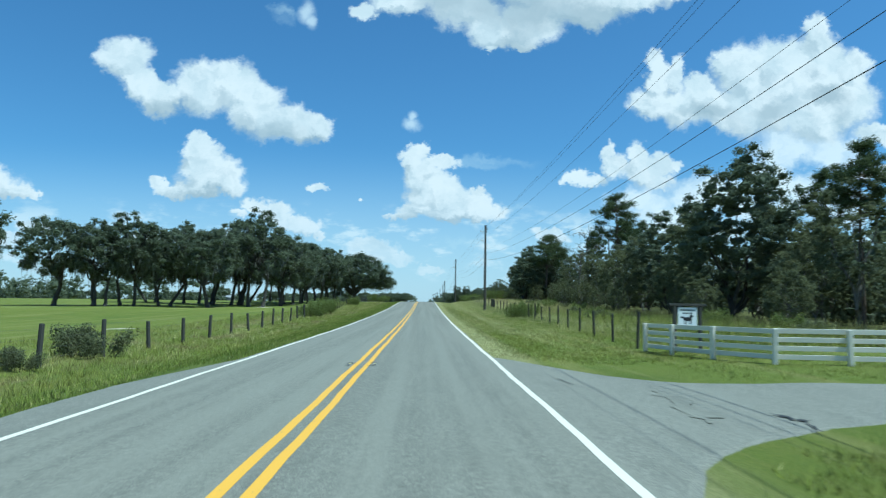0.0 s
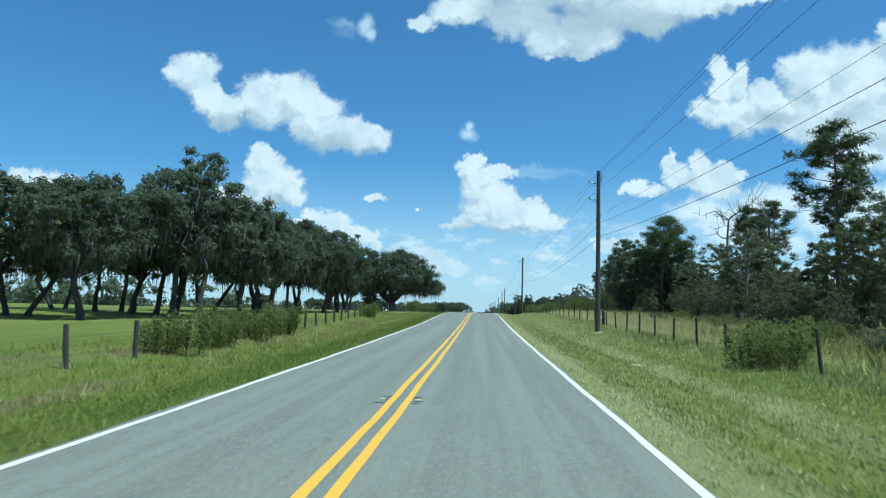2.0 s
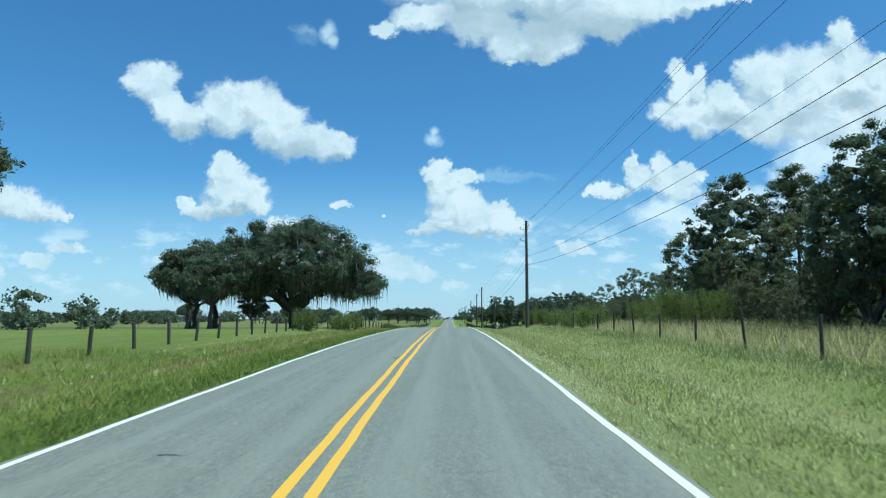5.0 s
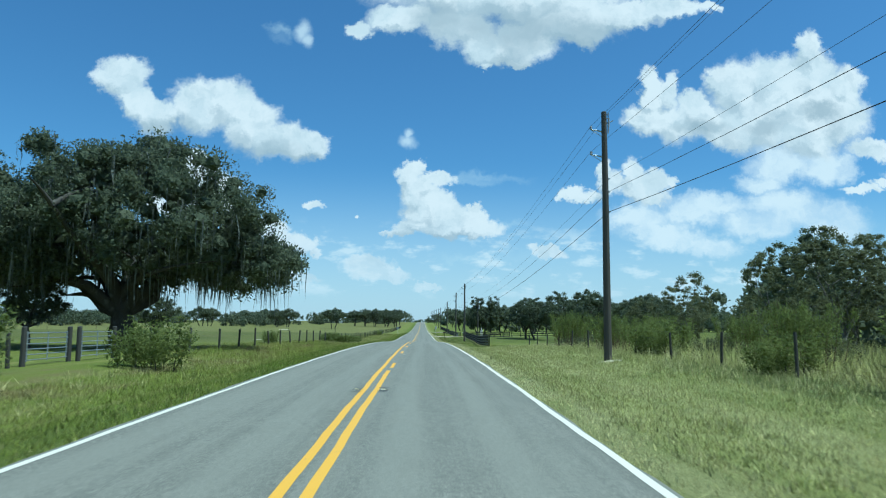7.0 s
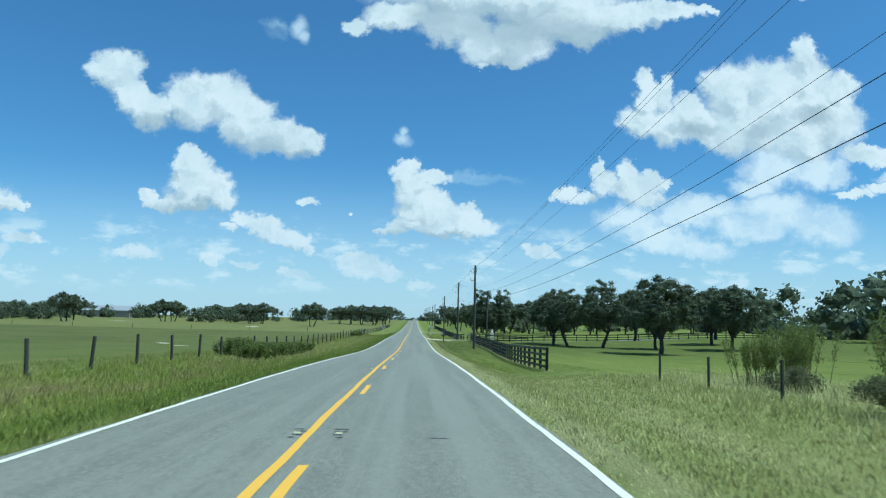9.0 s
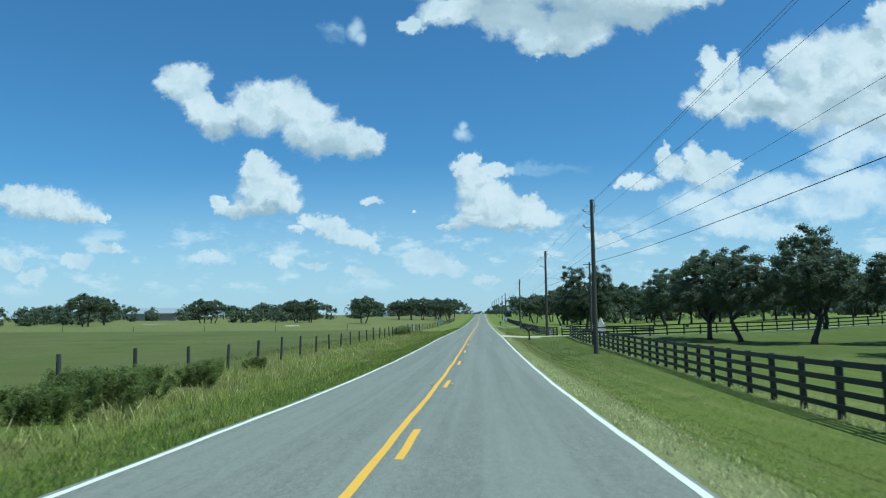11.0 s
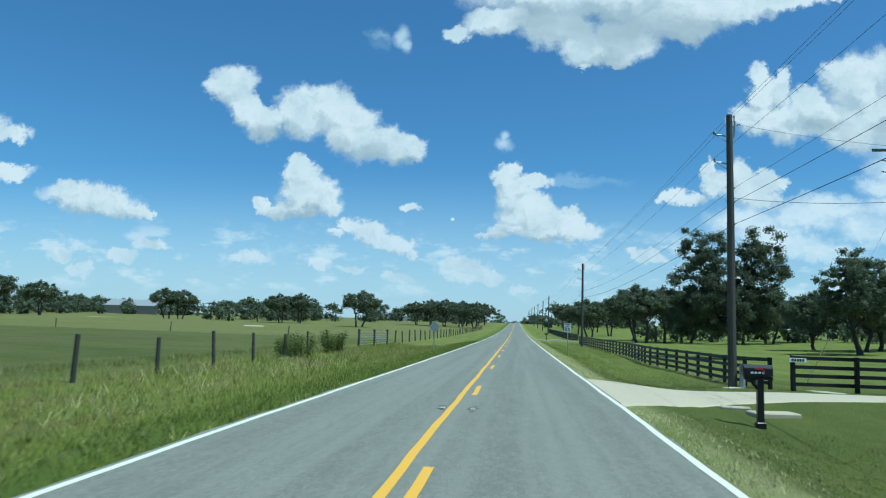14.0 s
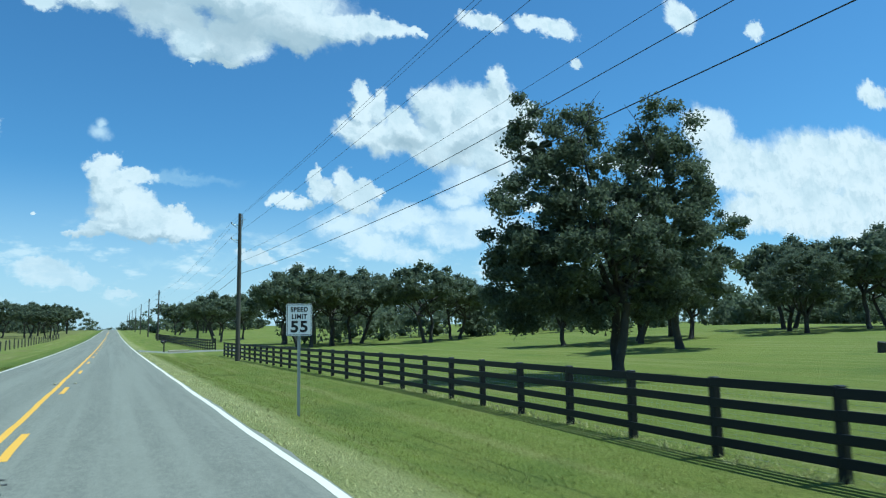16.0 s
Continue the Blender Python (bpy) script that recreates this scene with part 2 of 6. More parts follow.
# ---------------------------------------------------------------- the lie of the land
# The road runs along +y with its painted centre at x = 0: a long climb, a crest, a dip, a far rise.
PROFILE = [(-400, -9.0), (-120, -2.6), (-40, -0.7), (-0.0, 0.0), (22.2, 0.29), (44.5, 0.59), (67.1, 1.03), (89.7, 1.57),
           (144.6, 3.14), (155.4, 3.32), (166.2, 3.45), (177.1, 3.54), (233.0, 3.27), (244.2, 3.07), (255.2, 2.85),
           (266.3, 2.66), (277.2, 2.58), (298.8, 2.58), (320.2, 2.67), (342.0, 2.66), (380, 2.69), (430, 2.84), (520,
           3.66), (700, 6.56), (880, 9.26), (970, 9.66), (1200, 8.16), (1800, 8.16), (6000, 8.16)]
PROFILE_Y = np.array([p[0] for p in PROFILE], float)
PROFILE_Z = np.array([p[1] for p in PROFILE], float)
PROFILE_S = np.gradient(PROFILE_Z, PROFILE_Y)


def road_z(y):
    """Height of the road's surface (a Hermite curve through the profile)."""
    y = np.clip(np.asarray(y, float), -399.0, 5900.0)
    i = np.searchsorted(PROFILE_Y, y, side="right") - 1
    d = PROFILE_Y[i + 1] - PROFILE_Y[i]
    u = (y - PROFILE_Y[i]) / d
    return ((2 * u**3 - 3 * u**2 + 1) * PROFILE_Z[i] + (u**3 - 2 * u**2 + u) * d * PROFILE_S[i]
            + (3 * u**2 - 2 * u**3) * PROFILE_Z[i + 1] + (u**3 - u**2) * d * PROFILE_S[i + 1])


def ramp(v, a, b):
    u = np.clip((np.asarray(v, float) - a) / (b - a), 0.0, 1.0)
    return u * u * (3 - 2 * u)


def ground_z(x, y):
    """Height of the ground beside the road: verge, shallow ditch, pasture."""
    x, y = np.asarray(x, float), np.asarray(y, float)
    left, right = np.maximum(-3.6 - x, 0.0), np.maximum(x - 4.0, 0.0)
    z = road_z(y) - 0.05
    # verges fall away from the pavement into a shallow swale
    z = z - 0.32 * ramp(left, 0.0, 3.2) + 0.22 * ramp(left, 4.5, 8.0)
    dip = 0.25 + 0.3 * ramp(y, 190, 235)
    # the swale is filled where drives and the side road cross it
    for middle, reach in ((11.0, 11.0), (332.0, 6.0), (432.0, 6.0)):
        dip = dip * (1 - 0.8 * np.exp(-(((y - middle) / reach) ** 2)))
    z = z - dip * ramp(right, 0.0, 3.0) + (dip + 0.05) * ramp(right, 3.2, 6.5) * (1 - 0.75 * ramp(y, 190, 235))
    # pastures: a little lower before the crest, a little higher after it
    far = ramp(left, 10, 110)
    z = z + far * (-0.5 + 0.9 * ramp(y, 190, 330)) + 1.7 * ramp(right, 16, 80) * ramp(y, 240, 330)
    # gentle swells
    open_land = ramp(np.maximum(left, right), 5, 40)
    z = z + open_land * (0.16 * np.sin(x * 0.071 + 1.3) * np.cos(y * 0.043) + 0.1 * np.sin(x * 0.023 - y * 0.031))
    return z


def gz(x, y):
    return float(ground_z(x, y))

# ---------------------------------------------------------------- materials
def material(name):
    m = bpy.data.materials.new(name)
    m.use_nodes = True
    return m, Nodes(m.node_tree)


def finish(n, color, rough=0.8, metal=0.0, height=None, bump=0.3, distance=0.02, spec=0.4):
    put = {"Base Color": color, "Roughness": rough, "Metallic": metal, "Specular IOR Level": spec}
    if height is not None:
        put["Normal"] = n.add("ShaderNodeBump", {"Height": height, "Strength": bump, "Distance": distance}).outputs[0]
    shader = n.add("ShaderNodeBsdfPrincipled", put)
    n.add("ShaderNodeOutputMaterial", {"Surface": shader.outputs[0]})


def asphalt(name, tone, track):
    """Worn grey chip-seal: fine aggregate, blotches, darker wheel tracks and oil drips."""
    m, n = material(name)
    at = n.add("ShaderNodeNewGeometry").outputs["Position"]
    chips = n.noise(at, 60.0, 4.0, 0.75).outputs["Fac"]
    coarse = n.noise(at, 14.0, 5.0, 0.7).outputs["Fac"]
    blot = n.noise(n.vec("MULTIPLY", at, (1.0, 0.3, 1.0)), 2.4, 6.0, 0.65).outputs["Fac"]
    lane = n.noise(n.vec("MULTIPLY", at, (1.0, 0.012, 0.0)), 1.6, 3.0, 0.6).outputs["Fac"]
    c = n.mix(n.ramp(chips, 0.3, 0.7), tuple(0.42 * k for k in tone) + (1,), tuple(1.75 * k for k in tone) + (1,))
    c = n.mix(n.ramp(coarse, 0.35, 0.7, 0.0, 0.7), c, tuple(0.55 * k for k in tone) + (1,))
    c = n.mix(n.ramp(blot, 0.45, 0.7, 0.0, 0.3), c, tuple(0.62 * k for k in tone) + (1,))
    c = n.mix(n.ramp(lane, 0.4, 0.62, 0.0, track), c, tuple(1.3 * k for k in tone) + (1,))
    finish(n, c, 0.75, height=chips, bump=0.6, distance=0.008, spec=0.35)
    return m


def paint(name, tone, bare):
    """Thermoplastic road paint with worn spots where the pavement shows."""
    m, n = material(name)
    at = n.add("ShaderNodeNewGeometry").outputs["Position"]
    worn = n.noise(at, 7.0, 8.0, 0.75).outputs["Fac"]
    fine = n.noise(at, 70.0, 3.0).outputs["Fac"]
    c = n.mix(n.ramp(fine, 0.3, 0.7, 0.0, 0.25), tone + (1,), tuple(0.8 * k for k in tone) + (1,))
    c = n.mix(n.ramp(worn, 0.62, 0.72, 0.0, 0.8), c, bare + (1,))
    finish(n, c, 0.6, height=fine, bump=0.2, distance=0.003)
    return m


def sward(n, at):
    """The colour of the grass at a place: mown bands, dry tips, darker clover, bare sandy patches."""
    broad = n.noise(n.vec("MULTIPLY", at, (1.0, 0.5, 0.0)), 0.045, 5.0, 0.6).outputs["Fac"]
    mid = n.noise(n.vec("MULTIPLY", at, (1.0, 0.35, 0.0)), 0.6, 6.0, 0.65).outputs["Fac"]
    fine = n.noise(n.vec("MULTIPLY", at, (1.0, 0.6, 0.0)), 9.0, 5.0, 0.7).outputs["Fac"]
    c = n.mix(n.ramp(broad, 0.35, 0.65), (0.155, 0.185, 0.030, 1), (0.205, 0.228, 0.042, 1))
    c = n.mix(n.ramp(mid, 0.42, 0.72, 0.0, 0.6), c, (0.245, 0.222, 0.058, 1))
    c = n.mix(n.ramp(fine, 0.3, 0.75, 0.0, 0.6), c, (0.115, 0.15, 0.022, 1))
    swath = n.noise(n.vec("MULTIPLY", at, (1.0, 0.035, 0.0)), 1.15, 3.0, 0.6).outputs["Fac"]
    c = n.mix(n.ramp(swath, 0.48, 0.68, 0.0, 0.5), c, (0.31, 0.28, 0.1, 1))
    weedy = n.noise(n.vec("MULTIPLY", at, (1.0, 0.8, 0.0)), 0.22, 4.0, 0.6).outputs["Fac"]
    c = n.mix(n.ramp(weedy, 0.52, 0.7, 0.0, 0.5), c, (0.095, 0.13, 0.024, 1))
    sand = n.noise(at, 0.11, 3.0, 0.5).outputs["Fac"]
    c = n.mix(n.ramp(sand, 0.79, 0.83, 0.0, 0.7), c, (0.36, 0.32, 0.2, 1))
    axes = n.add("ShaderNodeSeparateXYZ", {0: at})
    # dry straw along the edge of the pavement
    edge = n.math("MULTIPLY", n.ramp(axes.outputs[0], 5.3, 4.2), n.ramp(axes.outputs[0], 3.3, 3.5))
    c = n.mix(n.math("MULTIPLY", edge, n.ramp(mid, 0.3, 0.6, 0.25, 0.8)), c, (0.36, 0.34, 0.15, 1))
    # the closely mown paddock side is a duller olive
    mown = n.math("MULTIPLY", n.ramp(axes.outputs[0], 4.0, 4.8), n.math("MULTIPLY", n.ramp(axes.outputs[1], 258.0, 300.0), n.ramp(axes.outputs[1], 338.0, 356.0, 1.0, 0.12)))
    c = n.mix(n.math("MULTIPLY", mown, n.ramp(mid, 0.3, 0.7, 0.9, 0.55)), c, (0.092, 0.104, 0.023, 1))
    # dry grass and litter under the wood
    litter = n.math("MULTIPLY", n.ramp(axes.outputs[0], 17.0, 23.0), n.ramp(axes.outputs[1], 235.0, 200.0))
    c = n.mix(n.math("MULTIPLY", litter, n.ramp(mid, 0.3, 0.7, 0.95, 0.5)), c, (0.125, 0.11, 0.05, 1))
    # the hayfield across the fence is drier and browner than the verges
    hay = n.math("MULTIPLY", n.ramp(axes.outputs[0], -11.0, -15.0), n.ramp(axes.outputs[1], 170.0, 320.0))
    c = n.mix(n.math("MULTIPLY", hay, n.ramp(broad, 0.3, 0.7, 0.5, 0.9)), c, (0.083, 0.083, 0.026, 1))
    patchy = n.noise(n.vec("MULTIPLY", at, (0.5, 1.0, 0.0)), 0.16, 6.0, 0.7).outputs["Fac"]
    c = n.mix(n.math("MULTIPLY", hay, n.ramp(patchy, 0.42, 0.66, 0.0, 0.7)), c, (0.15, 0.135, 0.05, 1))
    c = n.mix(n.math("MULTIPLY", hay, n.ramp(patchy, 0.5, 0.3, 0.0, 0.6)), c, (0.055, 0.068, 0.016, 1))
    beyond = n.math("MULTIPLY", n.ramp(axes.outputs[0], -11.0, -14.0), n.ramp(axes.outputs[1], 396.0, 402.0))
    c = n.mix(n.math("MULTIPLY", beyond, n.ramp(broad, 0.3, 0.7, 0.55, 0.9)), c, (0.2, 0.19, 0.06, 1))
    # a pale swath dropped by the mower along the verge before the paddocks
    drift = n.noise(n.vec("MULTIPLY", at, (0.0, 1.0, 0.0)), 0.035, 2.0).outputs["Fac"]
    across = n.math("MULTIPLY_ADD", drift, 3.0, axes.outputs[0])
    swathe = n.math("MULTIPLY", n.ramp(n.math("ABSOLUTE", n.math("SUBTRACT", across, 8.9)), 1.0, 0.2),
                    n.math("MULTIPLY", n.ramp(axes.outputs[1], 30.0, 60.0), n.ramp(axes.outputs[1], 240.0, 215.0)))
    c = n.mix(n.math("MULTIPLY", swathe, n.ramp(mid, 0.35, 0.6, 0.25, 0.85)), c, (0.36, 0.335, 0.14, 1))
    crest = n.math("MULTIPLY", n.math("MULTIPLY", n.ramp(axes.outputs[0], 4.2, 5.2), n.ramp(axes.outputs[0], 30.0, 17.0)), n.math("MULTIPLY", n.ramp(axes.outputs[1], 70.0, 120.0), n.ramp(axes.outputs[1], 244.0, 226.0)))
    c = n.mix(n.math("MULTIPLY", crest, n.ramp(mid, 0.3, 0.7, 0.35, 0.75)), c, (0.36, 0.355, 0.13, 1))
    # straw-coloured standing hay behind the wood's fence, and green weeds at its foot
    straw = n.math("MULTIPLY", n.math("MULTIPLY", n.ramp(axes.outputs[0], 12.6, 13.8), n.ramp(axes.outputs[0], 21.0, 18.5)),
                   n.math("MULTIPLY", n.ramp(axes.outputs[1], 60.0, 95.0), n.ramp(axes.outputs[1], 185.0, 160.0)))
    c = n.mix(n.math("MULTIPLY", straw, n.ramp(mid, 0.32, 0.62, 0.25, 0.85)), c, (0.36, 0.29, 0.13, 1))
    foot = n.math("MULTIPLY", n.math("MULTIPLY", n.ramp(axes.outputs[0], 9.4, 10.4), n.ramp(axes.outputs[0], 13.2, 12.4)),
                  n.math("MULTIPLY", n.ramp(axes.outputs[1], 45.0, 60.0), n.ramp(axes.outputs[1], 200.0, 170.0)))
    c = n.mix(n.math("MULTIPLY", foot, n.ramp(weedy, 0.4, 0.6, 0.2, 0.75)), c, (0.11, 0.135, 0.035, 1))
    # lush growth beside the pavement with its shade painted in, and rusty seed heads further out in the uncut side
    lush_shade = n.math("MULTIPLY", n.ramp(axes.outputs[0], -6.4, -4.6), n.ramp(axes.outputs[0], -3.0, -3.6))
    c = n.mix(n.math("MULTIPLY", lush_shade, n.ramp(mid, 0.3, 0.7, 0.85, 0.4)), c, (0.1, 0.135, 0.02, 1))
    heads = n.noise(n.vec("MULTIPLY", at, (1.0, 0.45, 0.0)), 0.5, 4.0, 0.65).outputs["Fac"]
    uncut = n.math("MULTIPLY", n.ramp(axes.outputs[0], -6.0, -7.6), n.ramp(axes.outputs[0], -13.5, -11.5))
    c = n.mix(n.math("MULTIPLY", uncut, n.ramp(heads, 0.46, 0.66, 0.0, 0.75)), c, (0.2, 0.155, 0.07, 1))
    return c


def turf():
    """Pasture and verge grass seen as a surface."""
    m, n = material("turf")
    at = n.add("ShaderNodeNewGeometry").outputs["Position"]
    c = sward(n, at)
    blades = n.noise(n.vec("MULTIPLY", at, (1.0, 0.5, 1.0)), 38.0, 4.0, 0.75).outputs["Fac"]
    c = n.mix(n.ramp(blades, 0.42, 0.68, 0.0, 0.55), c, (0.07, 0.092, 0.02, 1))
    finish(n, c, 0.95, height=blades, bump=0.9, distance=0.05, spec=0.15)
    return m


def blades_of(name, gain, straw, share_of_straw, pale=0.0):
    """Blades of grass in the colour of the sward under them, each a little lighter, darker or drier."""
    m, n = material(name)
    geo = n.add("ShaderNodeNewGeometry")
    one = geo.outputs["Random Per Island"]
    other = n.math("FRACT", n.math("MULTIPLY", one, 37.7))
    c = n.mix(pale, sward(n, geo.outputs["Position"]), straw + (1,))
    c = n.mix(n.ramp(other, 1.0 - share_of_straw, 1.0 - 0.6 * share_of_straw, 0.0, 0.85), c, straw + (1,))
    level = n.ramp(one, 0.0, 1.0, 0.6 * gain, 1.4 * gain)
    c = n.mix(1.0, c, n.add("ShaderNodeCombineColor", {0: level, 1: level, 2: level}).outputs[0], "MULTIPLY")
    # thin curved blades catch the light from above whichever way they face
    up = n.vec("NORMALIZE", n.vec("MULTIPLY_ADD", geo.outputs["Normal"], (0.45, 0.45, 0.45), (0.0, 0.0, 0.75)))
    a = n.add("ShaderNodeBsdfPrincipled", {"Base Color": c, "Roughness": 0.7, "Specular IOR Level": 0.1, "Normal": up})
    b = n.add("ShaderNodeBsdfTranslucent", {"Color": c})
    both = n.add("ShaderNodeMixShader", {0: 0.3, 1: a.outputs[0], 2: b.outputs[0]})
    n.add("ShaderNodeOutputMaterial", {"Surface": both.outputs[0]})
    return m


def foliage(name, dark, light, through, rough=0.55, mottle=1.0):
    """Leaves: each one its own shade, some light coming through."""
    m, n = material(name)
    geo = n.add("ShaderNodeNewGeometry")
    tree = n.add("ShaderNodeObjectInfo").outputs["Random"]
    patch = n.noise(geo.outputs["Position"], 0.55, 3.0).outputs["Fac"]
    c = n.mix(geo.outputs["Random Per Island"], dark + (1,), light + (1,))
    c = n.mix(n.ramp(patch, 0.35, 0.7, 0.0, 0.3 * mottle), c, tuple(0.6 * k for k in dark) + (1,))
    fine = n.noise(geo.outputs["Position"], 7.0, 5.0, 0.7).outputs["Fac"]
    c = n.mix(n.ramp(fine, 0.42, 0.62, 0.0, 0.4 * mottle), c, tuple(0.45 * k for k in dark) + (1,))
    c = n.mix(n.math("MULTIPLY", tree, 0.35), c, tuple(0.5 * (p + q) * 1.15 for p, q in zip(dark, light)) + (1,))
    a = n.add("ShaderNodeBsdfPrincipled", {"Base Color": c, "Roughness": rough, "Specular IOR Level": 0.12,
              "Normal": n.add("ShaderNodeBump", {"Height": fine, "Strength": 0.7, "Distance": 0.12}).outputs[0]})
    b = n.add("ShaderNodeBsdfTranslucent", {"Color": c})
    both = n.add("ShaderNodeMixShader", {0: through, 1: a.outputs[0], 2: b.outputs[0]})
    n.add("ShaderNodeOutputMaterial", {"Surface": both.outputs[0]})
    return m


def bark(name, tone):
    m, n = material(name)
    at = n.add("ShaderNodeTexCoord").outputs["Object"]
    ridge = n.noise(n.vec("MULTIPLY", at, (1.0, 1.0, 0.2)), 14.0, 6.0, 0.7).outputs["Fac"]
    lichen = n.noise(at, 1.7, 4.0).outputs["Fac"]
    c = n.mix(ridge, tuple(0.45 * k for k in tone) + (1,), tuple(1.4 * k for k in tone) + (1,))
    c = n.mix(n.ramp(lichen, 0.55, 0.75, 0.0, 0.5), c, (0.2, 0.2, 0.17, 1))
    finish(n, c, 0.9, height=ridge, bump=0.9, distance=0.04, spec=0.2)
    return m


def timber(name, tone, rough=0.8, grain=0.5):
    """Weathered or painted wood, streaked along its length, each piece a little different."""
    m, n = material(name)
    at = n.add("ShaderNodeTexCoord").outputs["Object"]
    streak = n.noise(n.vec("MULTIPLY", at, (9.0, 9.0, 1.2)), 4.0, 6.0, 0.65).outputs["Fac"]
    stain = n.noise(at, 1.1, 4.0).outputs["Fac"]
    shade = n.add("ShaderNodeObjectInfo").outputs["Random"]
    c = n.mix(n.math("MULTIPLY", streak, grain), tone + (1,), tuple(0.35 * k for k in tone) + (1,))
    c = n.mix(n.ramp(stain, 0.5, 0.8, 0.0, 0.4), c, tuple(min(0.9, 1.5 * k) for k in tone) + (1,))
    c = n.mix(n.math("MULTIPLY", shade, 0.3), c, tuple(0.6 * k for k in tone) + (1,))
    finish(n, c, rough, height=streak, bump=0.4, distance=0.006, spec=0.3)
    return m


def plain(name, tone, rough=0.5, metal=0.0, wear=0.25):
    """Paint, plastic or metal with light soiling."""
    m, n = material(name)
    at = n.add("ShaderNodeTexCoord").outputs["Object"]
    dirt = n.noise(at, 6.0, 6.0, 0.65).outputs["Fac"]
    c = n.mix(n.ramp(dirt, 0.45, 0.8, 0.0, wear), tone + (1,), tuple(0.55 * k for k in tone) + (1,))
    finish(n, c, rough, metal, height=dirt, bump=0.08, distance=0.004)
    return m


ROAD = asphalt("road_asphalt", (0.208, 0.2, 0.158), 0.45)
SIDE_ROAD = asphalt("side_road_asphalt", (0.225, 0.216, 0.172), 0.1)
YELLOW = paint("yellow_paint", (0.78, 0.42, 0.04), (0.2, 0.2, 0.19))
WHITE = paint("white_paint", (0.76, 0.7, 0.56), (0.3, 0.3, 0.27))
TURF = turf()
OAK_LEAF = foliage("oak_leaves", (0.108, 0.132, 0.08), (0.22, 0.242, 0.145), 0.45)
WOOD_LEAF = foliage("woodland_leaves", (0.135, 0.15, 0.075), (0.27, 0.275, 0.14), 0.52)
PINE_LEAF = foliage("pine_needles", (0.075, 0.1, 0.042), (0.165, 0.19, 0.085), 0.42)
SHRUB_LEAF = foliage("shrub_leaves", (0.16, 0.2, 0.052), (0.33, 0.36, 0.12), 0.6)
MOSS = foliage("hanging_moss", (0.13, 0.138, 0.12), (0.24, 0.25, 0.215), 0.4, 0.9, 0.4)
BLADES = blades_of("grass_blades", 1.2, (0.36, 0.33, 0.13), 0.07)
LAWN_BLADES = blades_of("lawn_blades", 1.12, (0.36, 0.34, 0.13), 0.08)
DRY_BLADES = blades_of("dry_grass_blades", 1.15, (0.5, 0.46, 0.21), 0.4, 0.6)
BARK = bark("oak_bark", (0.075, 0.068, 0.058))
WEED_STEM = bark("weed_stems", (0.16, 0.1, 0.075))
PINE_BARK = bark("pine_bark", (0.13, 0.095, 0.07))
PALE_BARK = bark("woodland_bark", (0.17, 0.155, 0.13))
POST = timber("weathered_post", (0.07, 0.066, 0.056))
POLE = timber("utility_pole_wood", (0.1, 0.09, 0.075))
BLACK_WOOD = timber("black_fence_paint", (0.012, 0.013, 0.014), 0.55, 0.3)
WHITE_WOOD = timber("white_fence_paint", (0.82, 0.76, 0.64), 0.5, 0.25)
RUSTY_WIRE = plain("rusty_fence_wire", (0.11, 0.1, 0.085), 0.7)
STEEL = plain("galvanised_steel", (0.42, 0.44, 0.45), 0.45, 0.8)
WIRE = plain("cable", (0.025, 0.025, 0.028), 0.5)
CERAMIC = plain("grey_insulator", (0.3, 0.31, 0.32), 0.3)
SIGN_WHITE = plain("sign_white", (0.78, 0.79, 0.79), 0.4, 0.0, 0.1)
SIGN_BLACK = plain("sign_black", (0.012, 0.012, 0.013), 0.5)
BLACK_PLASTIC = plain("black_plastic", (0.015, 0.015, 0.017), 0.35)
RED = plain("red_flag", (0.5, 0.04, 0.04), 0.4)
CONCRETE = plain("pale_concrete", (0.5, 0.42, 0.285), 0.85)

# ---------------------------------------------------------------- building blocks
def mesh_object(name, verts, faces, mat, parent=None, smooth=False, label=""):
    me = bpy.data.meshes.new(name)
    me.from_pydata([tuple(v) for v in verts], [], [tuple(f) for f in faces])
    me.materials.append(mat)
    if smooth:
        me.polygons.foreach_set("use_smooth", np.ones(len(me.polygons), bool))
    ob = new(name, me)
    if parent is not None:
        ob.parent = parent
    return tagged(ob, label)


def array_object(name, co, corners, mat, parent=None, smooth=False):
    """A mesh from arrays: co (n, 3), corners (m, 3 or 4)."""
    me = bpy.data.meshes.new(name)
    co, corners = np.asarray(co, np.float32), np.asarray(corners, np.int32)
    k = corners.shape[1]
    me.vertices.add(len(co))
    me.vertices.foreach_set("co", co.ravel())
    me.loops.add(corners.size)
    me.loops.foreach_set("vertex_index", corners.ravel())
    me.polygons.add(len(corners))
    me.polygons.foreach_set("loop_start", np.arange(0, corners.size, k, dtype=np.int32))
    me.polygons.foreach_set("use_smooth", np.full(len(corners), smooth))
    me.update(calc_edges=True)
    me.materials.append(mat)
    ob = new(name, me)
    if parent is not None:
        ob.parent = parent
    return ob


def part(name, bm, mat, parent=None, label="", smooth=False):
    me = bpy.data.meshes.new(name)
    bm.to_mesh(me)
    bm.free()
    me.materials.append(mat)
    if smooth:
        me.polygons.foreach_set("use_smooth", np.ones(len(me.polygons), bool))
    ob = new(name, me)
    if parent is not None:
        ob.parent = parent
    return tagged(ob, label)


def share(ob, parent, m):
    """Another object on the same mesh, for alike pieces."""
    other = new(ob.name.split(".")[0], ob.data)
    other.parent = parent
    other.matrix_basis = m
    return other


def empty(name, x, y, z, turn=0.0):
    ob = new(name)
    ob.empty_display_size = 0.2
    ob.matrix_basis = pose(x, y, z, 0, 0, turn)
    return ob


